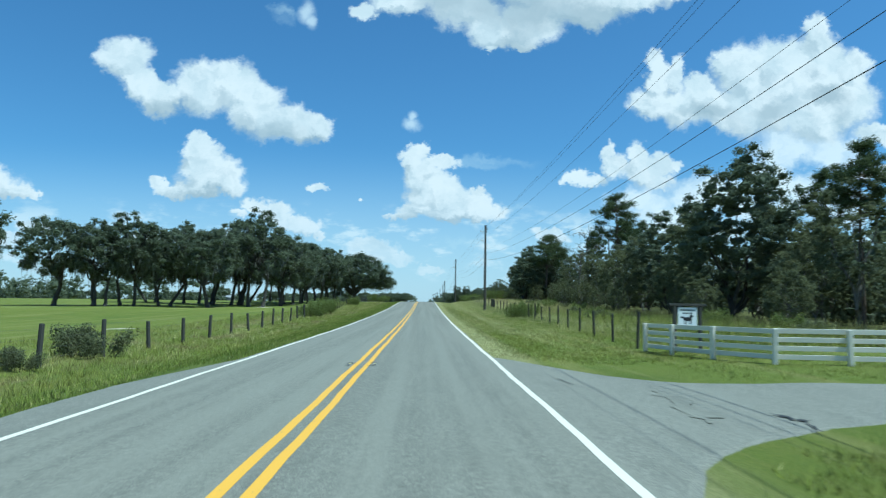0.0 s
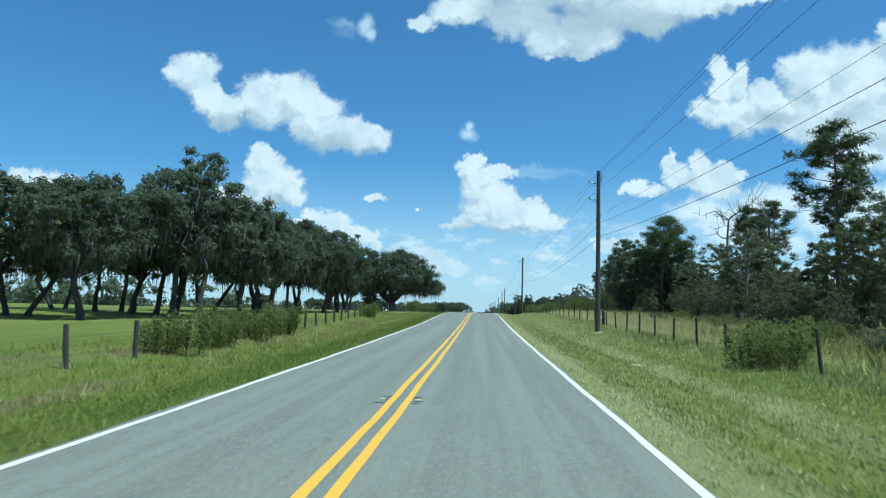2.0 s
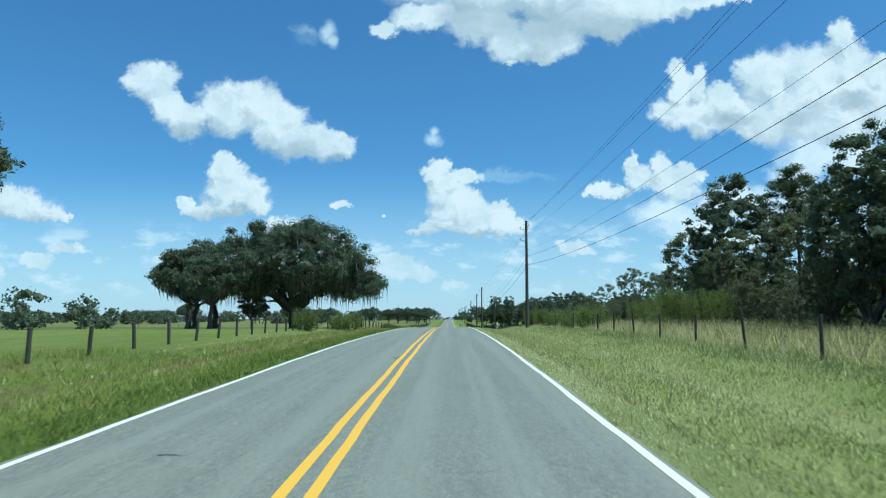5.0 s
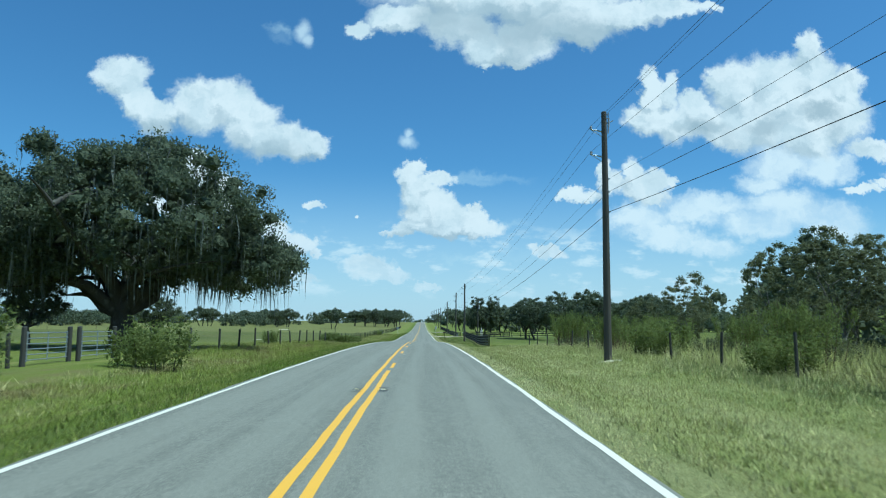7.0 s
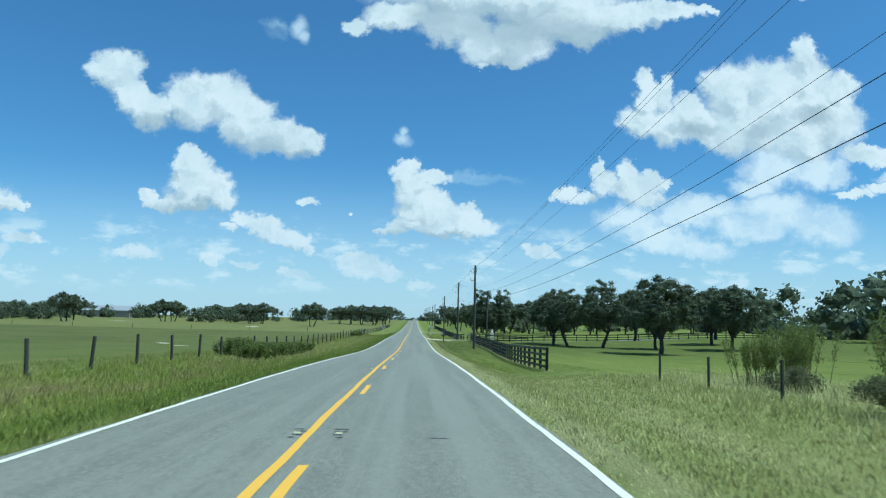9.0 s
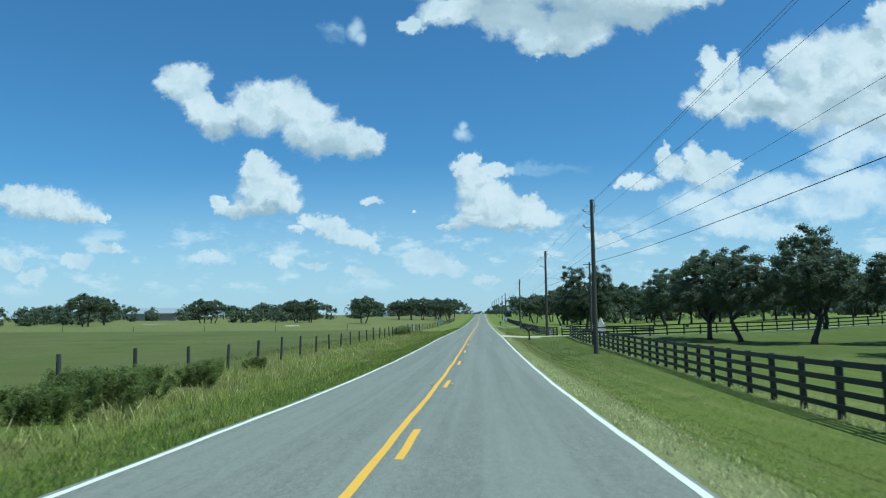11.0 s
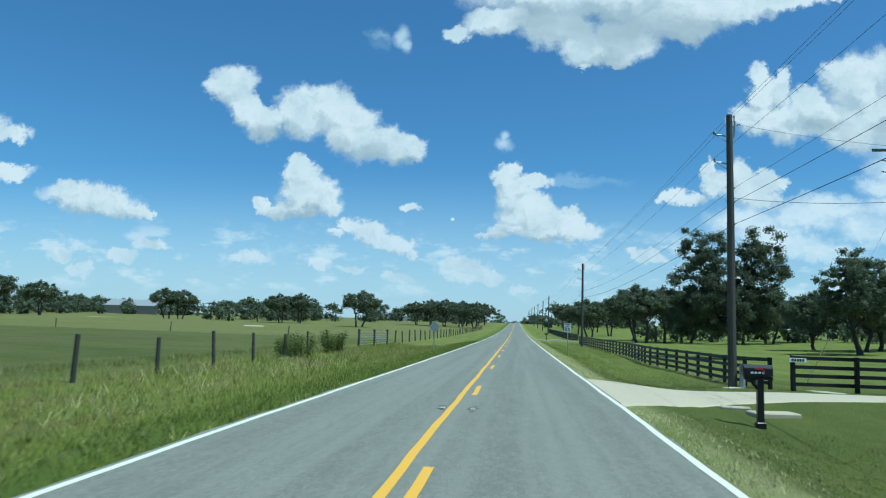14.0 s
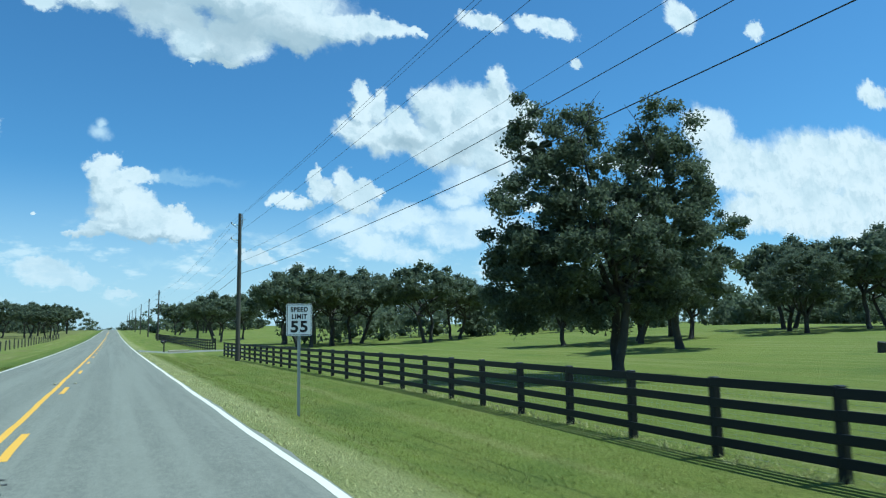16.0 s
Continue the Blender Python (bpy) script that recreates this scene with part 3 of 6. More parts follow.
def add_box(bm, x0, x1, y0, y1, z0, z1, bevel=0.0):
    made = bmesh.ops.create_cube(bm, size=1.0, matrix=Matrix.LocRotScale(
        ((x0 + x1) / 2, (y0 + y1) / 2, (z0 + z1) / 2), None, (x1 - x0, y1 - y0, z1 - z0)))
    if bevel:
        edges = {e for v in made["verts"] for e in v.link_edges}
        bmesh.ops.bevel(bm, geom=list(edges), offset=bevel, segments=1, affect="EDGES")


def add_tube(bm, points, radii, sides=8):
    """A tapered tube along a line of points, closed at both ends."""
    rings = []
    for i, p in enumerate(points):
        p = Vector(p)
        ahead = (Vector(points[min(i + 1, len(points) - 1)]) - Vector(points[max(i - 1, 0)])).normalized()
        side = ahead.cross((0.31, 0.2, 0.93) if abs(ahead.z) < 0.9 else (1, 0, 0)).normalized()
        up = side.cross(ahead)
        rings.append([bm.verts.new(p + radii[i] * (math.cos(a) * side + math.sin(a) * up))
                      for a in (2 * math.pi * k / sides for k in range(sides))])
    for a, b in zip(rings, rings[1:]):
        for k in range(sides):
            bm.faces.new((a[k], a[(k + 1) % sides], b[(k + 1) % sides], b[k]))
    bm.faces.new(rings[0])
    bm.faces.new(rings[-1][::-1])


# ---------------------------------------------------------------- ground and road
def steps(stops):
    """Coordinates from (start, end, step) stretches."""
    out = []
    for a, b, s in stops:
        out += list(np.linspace(a, b, max(1, round((b - a) / s)), endpoint=False))
    return np.array(out + [stops[-1][1]])


def sheet(name, xs, ys, height, mat):
    gx, gy = np.meshgrid(xs, ys)
    co = np.stack([gx, gy, height(gx, gy)], -1).reshape(-1, 3)
    nx, ny = len(xs), len(ys)
    i = (np.arange(ny - 1)[:, None] * nx + np.arange(nx - 1)).ravel()
    return array_object(name, co, np.stack([i, i + 1, i + nx + 1, i + nx], -1), mat, smooth=True)


PAVED_LEFT, PAVED_RIGHT = -3.5, 3.62


def bed(x, y):
    """The ground, cut away under the pavement."""
    return ground_z(x, y) - 0.12 * ((x > PAVED_LEFT + 0.1) & (x < PAVED_RIGHT - 0.1))


GROUND_X = steps([(-4500, -900, 300), (-900, -200, 50), (-200, -40, 8), (-40, -14, 2), (-14, -3.6, 0.65), (-3.6, -3.4, 0.1),
                  (-3.4, 3.6, 1.4), (3.6, 4.0, 0.1), (4.0, 14, 0.65), (14, 40, 2), (40, 200, 8), (200, 900, 50), (900, 4500, 300)])
GROUND_Y = steps([(-390, -60, 15), (-60, 460, 2.5), (460, 1000, 12), (1000, 1900, 60), (1900, 4900, 300)])
tagged(sheet("ground", GROUND_X, GROUND_Y, bed, TURF), "green pasture and mown verges on gently rolling land", "grass", kind="structure")


def road_edge(y, side):
    """The broken edge of the pavement."""
    return side * (0.025 * np.sin(y * 0.9 + side) + 0.02 * np.sin(y * 2.7 + 2) + 0.02 * np.sin(y * 0.21))


def make_road():
    ys = steps([(-390, -60, 10), (-60, 460, 1.0), (460, 1000, 10), (1000, 1400, 50)])
    across = [PAVED_LEFT, -3.0, -1.5, 0.0, 1.5, 3.0, PAVED_RIGHT]
    co, faces = [], []
    for y in ys:
        z = float(road_z(y))
        l, r = PAVED_LEFT - float(road_edge(y, -1)), PAVED_RIGHT + float(road_edge(y, 1))
        row = [l - 0.05] + [l] + across[1:-1] + [r, r + 0.05]
        for k, x in enumerate(row):
            co.append((x, y, z - (0.16 if k in (0, len(row) - 1) else 0.0)))
    n = len(row)
    for j in range(len(ys) - 1):
        for k in range(n - 1):
            i = j * n + k
            faces.append((i, i + 1, i + n + 1, i + n))
    return tagged(array_object("road", co, faces, ROAD), "grey worn asphalt two-lane country road", "road", kind="structure")


road = make_road()


def strip(name, x0, x1, y0, y1, mat, lift=0.004, step=1.0):
    """A painted line on the road."""
    ys = np.linspace(y0, y1, max(2, int((y1 - y0) / step) + 1))
    z = road_z(ys) + lift
    wob = 0.012 * np.sin(ys * 0.7) + 0.008 * np.sin(ys * 2.3)
    co = np.concatenate([np.stack([x0 + wob, ys, z], -1), np.stack([x1 + wob * 0.7, ys, z], -1)])
    i, k = np.arange(len(ys) - 1), len(ys)
    ob = array_object(name, co, np.stack([i, i + k, i + k + 1, i + 1], -1), mat)
    ob.parent = road
    return ob


strip("edge_line", -3.43, -3.315, -380, 1400, WHITE)
strip("edge_line", 3.455, 3.575, -380, 1400, WHITE)
strip("centre_line", -0.285, -0.155, -380, 1400, YELLOW)
strip("centre_line", 0.0, 0.13, -380, 178.9, YELLOW)
for i in range(60):
    strip("centre_dash", 0.02, 0.15, 180.3 + 12.26 * i, 183.3 + 12.26 * i, YELLOW)


def slab(name, outline, mat, lift, thick, label, category, fall=0.09):
    """A paved or poured slab that follows the ground: outline is rows of (x, y from, y to)."""
    co, faces = [], []
    xs = [o[0] for o in outline]
    gx = steps([(xs[0], xs[-1], 0.5)])
    n = 15
    for x in gx:
        a, b = (float(np.interp(x, xs, [o[k] for o in outline])) for k in (1, 2))
        for k in range(n):
            y = a + (b - a) * k / (n - 1)
            edge = k in (0, n - 1)
            z = max(gz(x, y), float(road_z(y)) - 0.025 - fall * max(x - 3.8, -3.6 - x, 0)) + lift
            co.append((x, y, z - (thick if edge else 0)))
    for i in range(len(gx) - 1):
        for k in range(n - 1):
            j = i * n + k
            faces.append((j, j + n, j + n + 1, j + 1))
    return tagged(mesh_object(name, co, faces, mat), label, category, kind="structure")


slab("side_road", [(3.5, 4.0, 23.0), (4.3, 6.3, 21.4), (5.2, 7.8, 19.4), (6.0, 8.7, 18.0), (7.5, 9.9, 16.7), (9.0, 10.4, 15.9), (14, 10.6, 15.2), (60, 10.6, 15.2)],
     SIDE_ROAD, 0.019, 0.12, "pale cracked asphalt side road meeting the main road", "road", 0.04)
slab("shoulder", [(-4.7, 11.2, 14.8), (-4.3, 7.0, 17.0), (-3.9, 3.0, 19.5), (-3.4, -2.0, 23.0)], SIDE_ROAD, 0.02, 0.08, "broken strip of old dark asphalt beside the edge line", "road", 0.22)
slab("driveway", [(3.62, 326.3, 336.3), (5.2, 327.8, 335.6), (7.0, 329.8, 335.2), (9.0, 331.0, 335.2), (12, 331.9, 335.6), (16, 332.2, 336.2)],
     CONCRETE, 0.03, 0.1, "pale poured concrete driveway apron across the verge", "driveway")
slab("farm_drive", [(16.02, 332.2, 336.2), (30, 333, 337), (60, 350, 354)], SIDE_ROAD, 0.03, 0.1, "grey paved farm drive behind the gate", "driveway")
slab("driveway", [(3.8, 428.0, 436.0), (8.0, 429.0, 435.0), (14, 429.5, 434)], SIDE_ROAD, 0.03, 0.1, "grey driveway crossing the verge further on", "driveway")

# ---------------------------------------------------------------- trees, shrubs, grass
def leaf_arrays(rng, centres, spreads, count, size, slim=0.5, droop=0.0, up=0.35, rim=(0.62, 1.08)):
    """Leaf sprigs (three-cornered blades) strewn round clump centres. Returns corners' places and faces."""
    k = rng.integers(0, len(centres), count)
    off = rng.normal(size=(count, 3))
    off *= (rng.uniform(rim[0], rim[1], count) / np.maximum(np.linalg.norm(off, axis=1), 1e-6))[:, None]
    at = centres[k] + off * spreads[k]
    along = rng.normal(size=(count, 3)) + off * 0.5 + [0, 0, up - droop]
    along /= np.linalg.norm(along, axis=1)[:, None]
    side = np.cross(along, rng.normal(size=(count, 3)))
    side /= np.maximum(np.linalg.norm(side, axis=1), 1e-6)[:, None]
    length = size * rng.uniform(0.6, 1.35, count)[:, None]
    bow = np.cross(along, side) * length * 0.15
    c = at + along * length / 2
    b, d = at + side * length * slim / 1.6 - along * length / 2 + bow, at - side * length * slim / 1.6 - along * length * 0.35 + bow
    co = np.stack([b, c, d], 1).reshape(-1, 3)
    return co, np.arange(count * 3).reshape(-1, 3)


def ico(level):
    bm = bmesh.new()
    bmesh.ops.create_icosphere(bm, subdivisions=level, radius=1.0)
    co = np.array([tuple(v.co) for v in bm.verts])
    tri = np.array([[v.index for v in f.verts] for f in bm.faces])
    bm.free()
    return co, tri


ICO = {1: ico(1), 2: ico(2)}


def heart_arrays(rng, centres, spreads, level=1, size=0.66):
    """The dense leafy heart of each clump: a rough lump inside the loose leaves."""
    co, tri = ICO[level]
    n = len(centres)
    lumps = co[None] * rng.uniform(0.55, 1.2, (n, len(co), 1)) * spreads[:, None] * size + centres[:, None]
    return lumps.reshape(-1, 3), (tri[None] + np.arange(n)[:, None, None] * len(co)).reshape(-1, 3)


def joined(*pairs):
    """Several (places, triangles) as one."""
    cos, faces, base = [], [], 0
    for co, f in pairs:
        cos.append(co)
        faces.append(f + base)
        base += len(co)
    return np.concatenate(cos), np.concatenate(faces)


def strand_arrays(rng, tops, lengths, width):
    """Hanging strands: two narrow tapering blades each."""
    n = len(tops)
    a = rng.uniform(0, 2 * np.pi, n)
    side = np.stack([np.cos(a), np.sin(a), 0 * a], -1) * width * rng.uniform(0.5, 1.5, n)[:, None]
    tip = tops - np.stack([0 * a, 0 * a, lengths], -1) + rng.normal(scale=0.12, size=(n, 3))
    mid = (tops * 0.55 + tip * 0.45) + rng.normal(scale=0.07, size=(n, 3))
    co = np.stack([tops - side, tops + side, mid + side * 0.7, tip, mid - side * 0.7], 1).reshape(-1, 3)
    i = np.arange(n)[:, None] * 5
    return co, np.concatenate([i + [0, 1, 2, 4], i + [4, 2, 3, 3]])


def limb_path(rng, start, end, sag, wobble, count=6):
    pts = []
    for i in range(count):
        u = i / (count - 1)
        p = Vector(start).lerp(Vector(end), u)
        p.z += sag * math.sin(math.pi * u)
        if 0 < i < count - 1:
            p += Vector(rng.normal(scale=wobble, size=3))
        pts.append(p)
    return pts


def make_tree(name, leaf, bark_mat, seed, height, clear, spread, trunk, limbs, clumps, leaves, size, moss=0,
              flat=0.75, stems=1, twigs=3, lean=0.5, gap=0.0, shift=(0, 0), tall=False, heart=0.6, strand=0.7, clump=(0.085, 0.19), lobes=((0, 0, 1, 1),),
              forks=0.75, lift=(-0.6, 0.5), drape=0.0):
    """A broadleaved tree: forked trunk and limbs, a crown of leaf clumps with gaps, and hanging moss if any."""
    rng = np.random.default_rng(seed)
    root = empty(name, 0, 0, 0)
    bm = bmesh.new()
    fork = clear * forks
    mid = (clear + height) / 2
    half = (height - clear) / 2
    centres, spreads, low = [], [], []
    for s in range(stems):
        foot = Vector((rng.normal(scale=0.5) * (stems > 1), rng.normal(scale=0.5) * (stems > 1), -0.3))
        head = foot + Vector((rng.normal(scale=lean), rng.normal(scale=lean), fork + 0.3))
        r = trunk * (0.75 if stems > 1 else 1.0)
        path = limb_path(rng, foot, head, 0.0, 0.08, 5)
        add_tube(bm, path, [r * 1.45, r * 1.02, r * 0.92, r * 0.88, r * 0.8], 9)
        for i in range(limbs):
            a = 2 * math.pi * (i + rng.uniform(-0.3, 0.3)) / limbs + s
            reach = spread * rng.uniform(0.35, 0.7)
            rise = mid + half * rng.uniform(*lift)
            end = Vector((shift[0] + reach * math.cos(a), shift[1] + reach * math.sin(a), rise))
            lp = limb_path(rng, head, end, rng.uniform(-0.4, 0.6), 0.25, 6)
            add_tube(bm, lp, [r * 0.62 * (1 - 0.85 * u / 5) for u in range(6)], 6)
            for j in range(twigs):
                p = lp[rng.integers(2, 6)]
                q = p + Vector((rng.normal(scale=spread * 0.22), rng.normal(scale=spread * 0.22), rng.uniform(-0.1, 0.3) * half * 1.4))
                add_tube(bm, limb_path(rng, p, q, 0.1, 0.12, 4), [r * 0.2, r * 0.14, r * 0.08, r * 0.03], 5)
                if (math.hypot(q.x - shift[0], q.y - shift[1]) / spread) ** 2 + ((q.z - mid) / half) ** 2 < 0.7:
                    centres.append(q)
    part("trunk", bm, bark_mat, root, smooth=True)
    # overlapping clumps, most of them near the crown's skin; its outline is lumpy and its underside ragged
    while len(centres) < clumps:
        d = rng.normal(size=3)
        d /= np.linalg.norm(d)
        f = rng.uniform(0.2, 1.0) ** 0.45
        if gap and math.sin(d[0] * 5 + seed) * math.sin(d[1] * 5 - seed) * math.cos(d[2] * 4) > 1 - gap and f > 0.6:
            continue
        lump = 0.86 + 0.12 * math.sin(3 * math.atan2(d[1], d[0]) + seed) + 0.08 * math.sin(7 * d[2] + 2 * d[0] + seed)
        wide = lump * (1.08 - 0.25 * d[2] if tall else 1.0)
        lx, ly, ls, lh = lobes[len(centres) % len(lobes)]
        centres.append(Vector((lx + shift[0] + d[0] * spread * f * wide * ls, ly + shift[1] + d[1] * spread * f * wide * ls,
                               clear + half * lh + d[2] * half * lh * f * lump * (1.0 if d[2] > 0 else flat))))
    centres = np.array([tuple(c) for c in centres])
    wide = spread * rng.uniform(*clump, len(centres))
    spreads = np.stack([wide, wide, wide * 0.72], -1)
    co, tris = leaf_arrays(rng, centres, spreads, int(leaves * 2.2), size, rim=(0.4, 1.18))
    # leaves deep inside the crown are few
    depth = np.full(len(co) // 3, 9.0)
    at = co[::3]
    for lx, ly, ls, lh in lobes:
        q = (at - [lx + shift[0], ly + shift[1], clear + half * lh]) / [spread * ls, spread * ls, half * lh]
        depth = np.minimum(depth, np.linalg.norm(q, axis=1))
    keep = np.flatnonzero(depth > 0.6)[:leaves]
    co = co.reshape(-1, 3, 3)[keep].reshape(-1, 3)
    co, tris = joined(heart_arrays(rng, centres, spreads, 1, heart), (co, np.arange(len(co)).reshape(-1, 3)))
    array_object("crown", co, tris, leaf, root)
    if moss:
        under = centres[centres[:, 2] < clear + half * 0.75]
        tops = under[rng.integers(0, len(under), moss)] + rng.normal(scale=(spread * 0.045, spread * 0.045, 0.2), size=(moss, 3))
        if drape:
            # strands over the whole face of the crown as well
            k = rng.integers(0, len(centres), int(moss * drape))
            off = rng.normal(size=(len(k), 3))
            off /= np.linalg.norm(off, axis=1)[:, None]
            tops[:len(k)] = centres[k] + off * spreads[k] * 1.05
        co, quads = strand_arrays(rng, tops, rng.uniform(0.3, 1.9, moss) ** 1.3 * strand, 0.045)
        tagged(array_object("hanging_moss", co, quads, MOSS, root), kind="stuff")
    return root


def make_pine(seed, height, crown, spread, trunk, leaves, size=0.42):
    """A tall pine: bare straight trunk, tiers of short branches with tufts of needles near the top."""
    rng = np.random.default_rng(seed)
    root = empty("pine_tree", 0, 0, 0)
    bm = bmesh.new()
    top = Vector((rng.normal(scale=0.5), rng.normal(scale=0.5), height))
    path = limb_path(rng, (0, 0, -0.3), top, 0.0, 0.07, 8)
    add_tube(bm, path, [trunk * (1.2 - 1.05 * u / 7) for u in range(8)], 8)
    centres, wide = [], []
    for i in range(46):
        # a domed crown: long level boughs below, short steep ones towards the top
        u = rng.uniform(0, 1) ** 0.85
        z = height - crown * (1 - u) * 0.96
        reach = spread * math.sqrt(max(0.06, 1 - u**2.2)) * (0.55 + 0.45 * min(1.0, u * 3)) * rng.uniform(0.5, 1.05)
        a = rng.uniform(0, 2 * math.pi)
        base = Vector((0, 0, 0)).lerp(top, min(0.98, (z - 0.25 * reach) / height))
        tip = Vector((base.x + reach * math.cos(a), base.y + reach * math.sin(a), z + 0.12 * reach))
        add_tube(bm, limb_path(rng, base, tip, -0.1, 0.08, 4), [trunk * 0.26, trunk * 0.18, trunk * 0.1, 0.02], 5)
        for f in (0.72, 1.0):
            centres.append(tuple(base.lerp(tip, f) + Vector(rng.normal(scale=0.18, size=3))))
            wide.append(spread * rng.uniform(0.15, 0.25))
    centres.append(tuple(top))
    wide.append(spread * 0.2)
    for k in range(4):
        a, z = rng.uniform(0, 2 * math.pi), height - crown * rng.uniform(1.05, 1.5)
        base = Vector((0, 0, 0)).lerp(top, z / height)
        tip = base + Vector((spread * 0.55 * math.cos(a), spread * 0.55 * math.sin(a), 0.1))
        add_tube(bm, [base, base.lerp(tip, 0.5), tip], [trunk * 0.2, trunk * 0.12, 0.015], 5)
    part("trunk", bm, PINE_BARK, root, smooth=True)
    wide = np.array(wide)
    spreads = np.stack([wide, wide, wide * 0.6], -1)
    co, quads = joined(heart_arrays(rng, np.array(centres), spreads, 1, 0.36), leaf_arrays(rng, np.array(centres), spreads, leaves, size, 0.2, 0.0, 0.5, (0.3, 1.2)))
    array_object("crown", co, quads, PINE_LEAF, root)
    return root


def make_shrub(name, leaf, seed, height, long, wide, leaves, size, stems=14, upright=0.5, heart=0.32):
    """A shrub or stand of tall weeds: many stems from the ground, leafy nearly to the foot."""
    rng = np.random.default_rng(seed)
    root = empty(name, 0, 0, 0)
    bm = bmesh.new()
    centres = []
    for i in range(stems):
        foot = Vector((rng.normal(scale=wide * 0.25), rng.normal(scale=long * 0.25), -0.1))
        tip = Vector((foot.x * 1.5 + rng.normal(scale=0.15), foot.y * 1.3 + rng.normal(scale=0.15), height * rng.uniform(0.55, 1.0)))
        pts = limb_path(rng, foot, tip, 0.0, 0.05, 4)
        add_tube(bm, pts, [0.022, 0.018, 0.012, 0.005], 4)
        centres += [tuple(pts[1].lerp(pts[2], f)) for f in (0.0, 0.5, 1.0)] + [tuple(pts[2].lerp(pts[3], f)) for f in (0.5, 0.95)]
    tagged(part("stalk", bm, BARK, root), kind="stuff")
    centres = np.array(centres)
    w = np.full(len(centres), 0.16 * height + 0.12)
    spreads = np.stack([w, w, w * 0.9], -1)
    co, quads = joined(heart_arrays(rng, centres, spreads, 1, heart), leaf_arrays(rng, centres, spreads, leaves, size, 0.35, 0.0, upright))
    co[:, 2] = np.maximum(co[:, 2], 0.02)
    array_object("leaves", co, quads, leaf, root)
    return root


def make_weeds(seed, height, long, wide, stems, sprays):
    """A stand of tall feathery weeds: bare reddish stems below, fine soft plumes above."""
    rng = np.random.default_rng(seed)
    root = empty("tall_weeds", 0, 0, 0)
    bm = bmesh.new()
    centres = []
    for i in range(stems):
        foot = Vector((rng.normal(scale=wide * 0.24), rng.normal(scale=long * 0.24), -0.1))
        up = height * rng.uniform(0.7, 1.0)
        tip = Vector((foot.x * 1.35 + rng.normal(scale=0.1), foot.y * 1.35 + rng.normal(scale=0.1), up))
        pts = limb_path(rng, foot, tip, 0.0, 0.03, 5)
        add_tube(bm, pts, [0.014, 0.012, 0.01, 0.007, 0.003], 4)
        centres += [tuple(pts[2].lerp(pts[3], f)) for f in (0.2, 0.7)] + [tuple(pts[3].lerp(pts[4], f)) for f in (0.2, 0.6, 0.95)]
    tagged(part("stem", bm, WEED_STEM, root, "bare reddish-brown stems"), kind="stuff")
    centres = np.array(centres)
    w = np.full(len(centres), 0.085 * height)
    co, tris = leaf_arrays(rng, centres, np.stack([w, w, w * 1.5], -1), sprays, 0.17, 0.16, 0.0, 2.4, (0.15, 1.1))
    array_object("plume", co, tris, SHRUB_LEAF, root)
    return root


def plant(proto, x, y, scale=1.0, turn=0.0, lift=0.0, first=False, tall=1.0):
    """Stands a copy of a plant on the ground (or the plant itself)."""
    m = pose(x, y, gz(x, y) + lift, 0, 0, turn) @ Matrix.Diagonal((scale, scale, scale * tall, 1))
    if first:
        proto.matrix_basis = m
        return proto
    return copy_thing(proto, m)


def stand(kinds, spots):
    """Stands out spots (kind, x, y, scale, turn): the first of a kind is the plant itself, the rest are copies."""
    used = set()
    for kind, x, y, s, turn in spots:
        plant(kinds[kind], x, y, s, turn, first=kind not in used)
        used.add(kind)


# the row of live oaks in the pasture before the crest
ROW = [make_tree("oak_tree", OAK_LEAF, BARK, 11 + i, h, c, w, 0.28, 6, 220, 15500, 0.235, moss=950, gap=0.06, stems=st, lean=0.6, flat=0.95,
                 heart=0.62, clump=(0.075, 0.16), forks=1.1, lift=(-0.3, 0.5), drape=0.45, strand=0.75)
       for i, (h, c, w, st) in enumerate([(12.2, 2.9, 5.3, 1), (11.5, 2.8, 4.9, 3), (12.5, 3.2, 4.8, 2), (11.2, 2.8, 5.6, 2)])]
for tree in ROW:
    tagged(tree, "dark live oak hung with grey moss, standing in pasture", "tree", "oaks in the pasture row")
stand(ROW, [(0, -46.0, 91.5, 1.0, 20), (1, -40.2, 90.5, 1.0, 75), (2, -37.2, 93.0, 0.98, 200), (3, -33.2, 95.5, 1.0, 130),
            (0, -26.8, 93.0, 0.92, 250), (1, -26.4, 106.0, 1.12, 310), (2, -22.6, 100.5, 1.14, 15), (3, -19.6, 106.0, 0.95, 222),
            (0, -19.6, 113.0, 0.82, 95), (1, -22.0, 117.5, 1.02, 160), (2, -18.4, 120.5, 0.84, 280), (1, -16.6, 132.5, 0.92, 60), (3, -21.0, 127.0, 1.0, 44),
            (0, -17.4, 128.0, 0.9, 330), (1, -31.0, 108.0, 1.0, 12), (2, -36.0, 112.0, 1.05, 77), (3, -29.0, 122.0, 1.05, 140),
            (0, -41.0, 63.0, 1.0, 130), (2, -45.0, 71.0, 0.92, 40), (0, -60.0, 84.0, 0.95, 190), (1, -70.0, 64.0, 1.1, 30), (3, -44.0, 118.0, 1.0, 300), (2, -27.0, 134.0, 0.95, 33)])

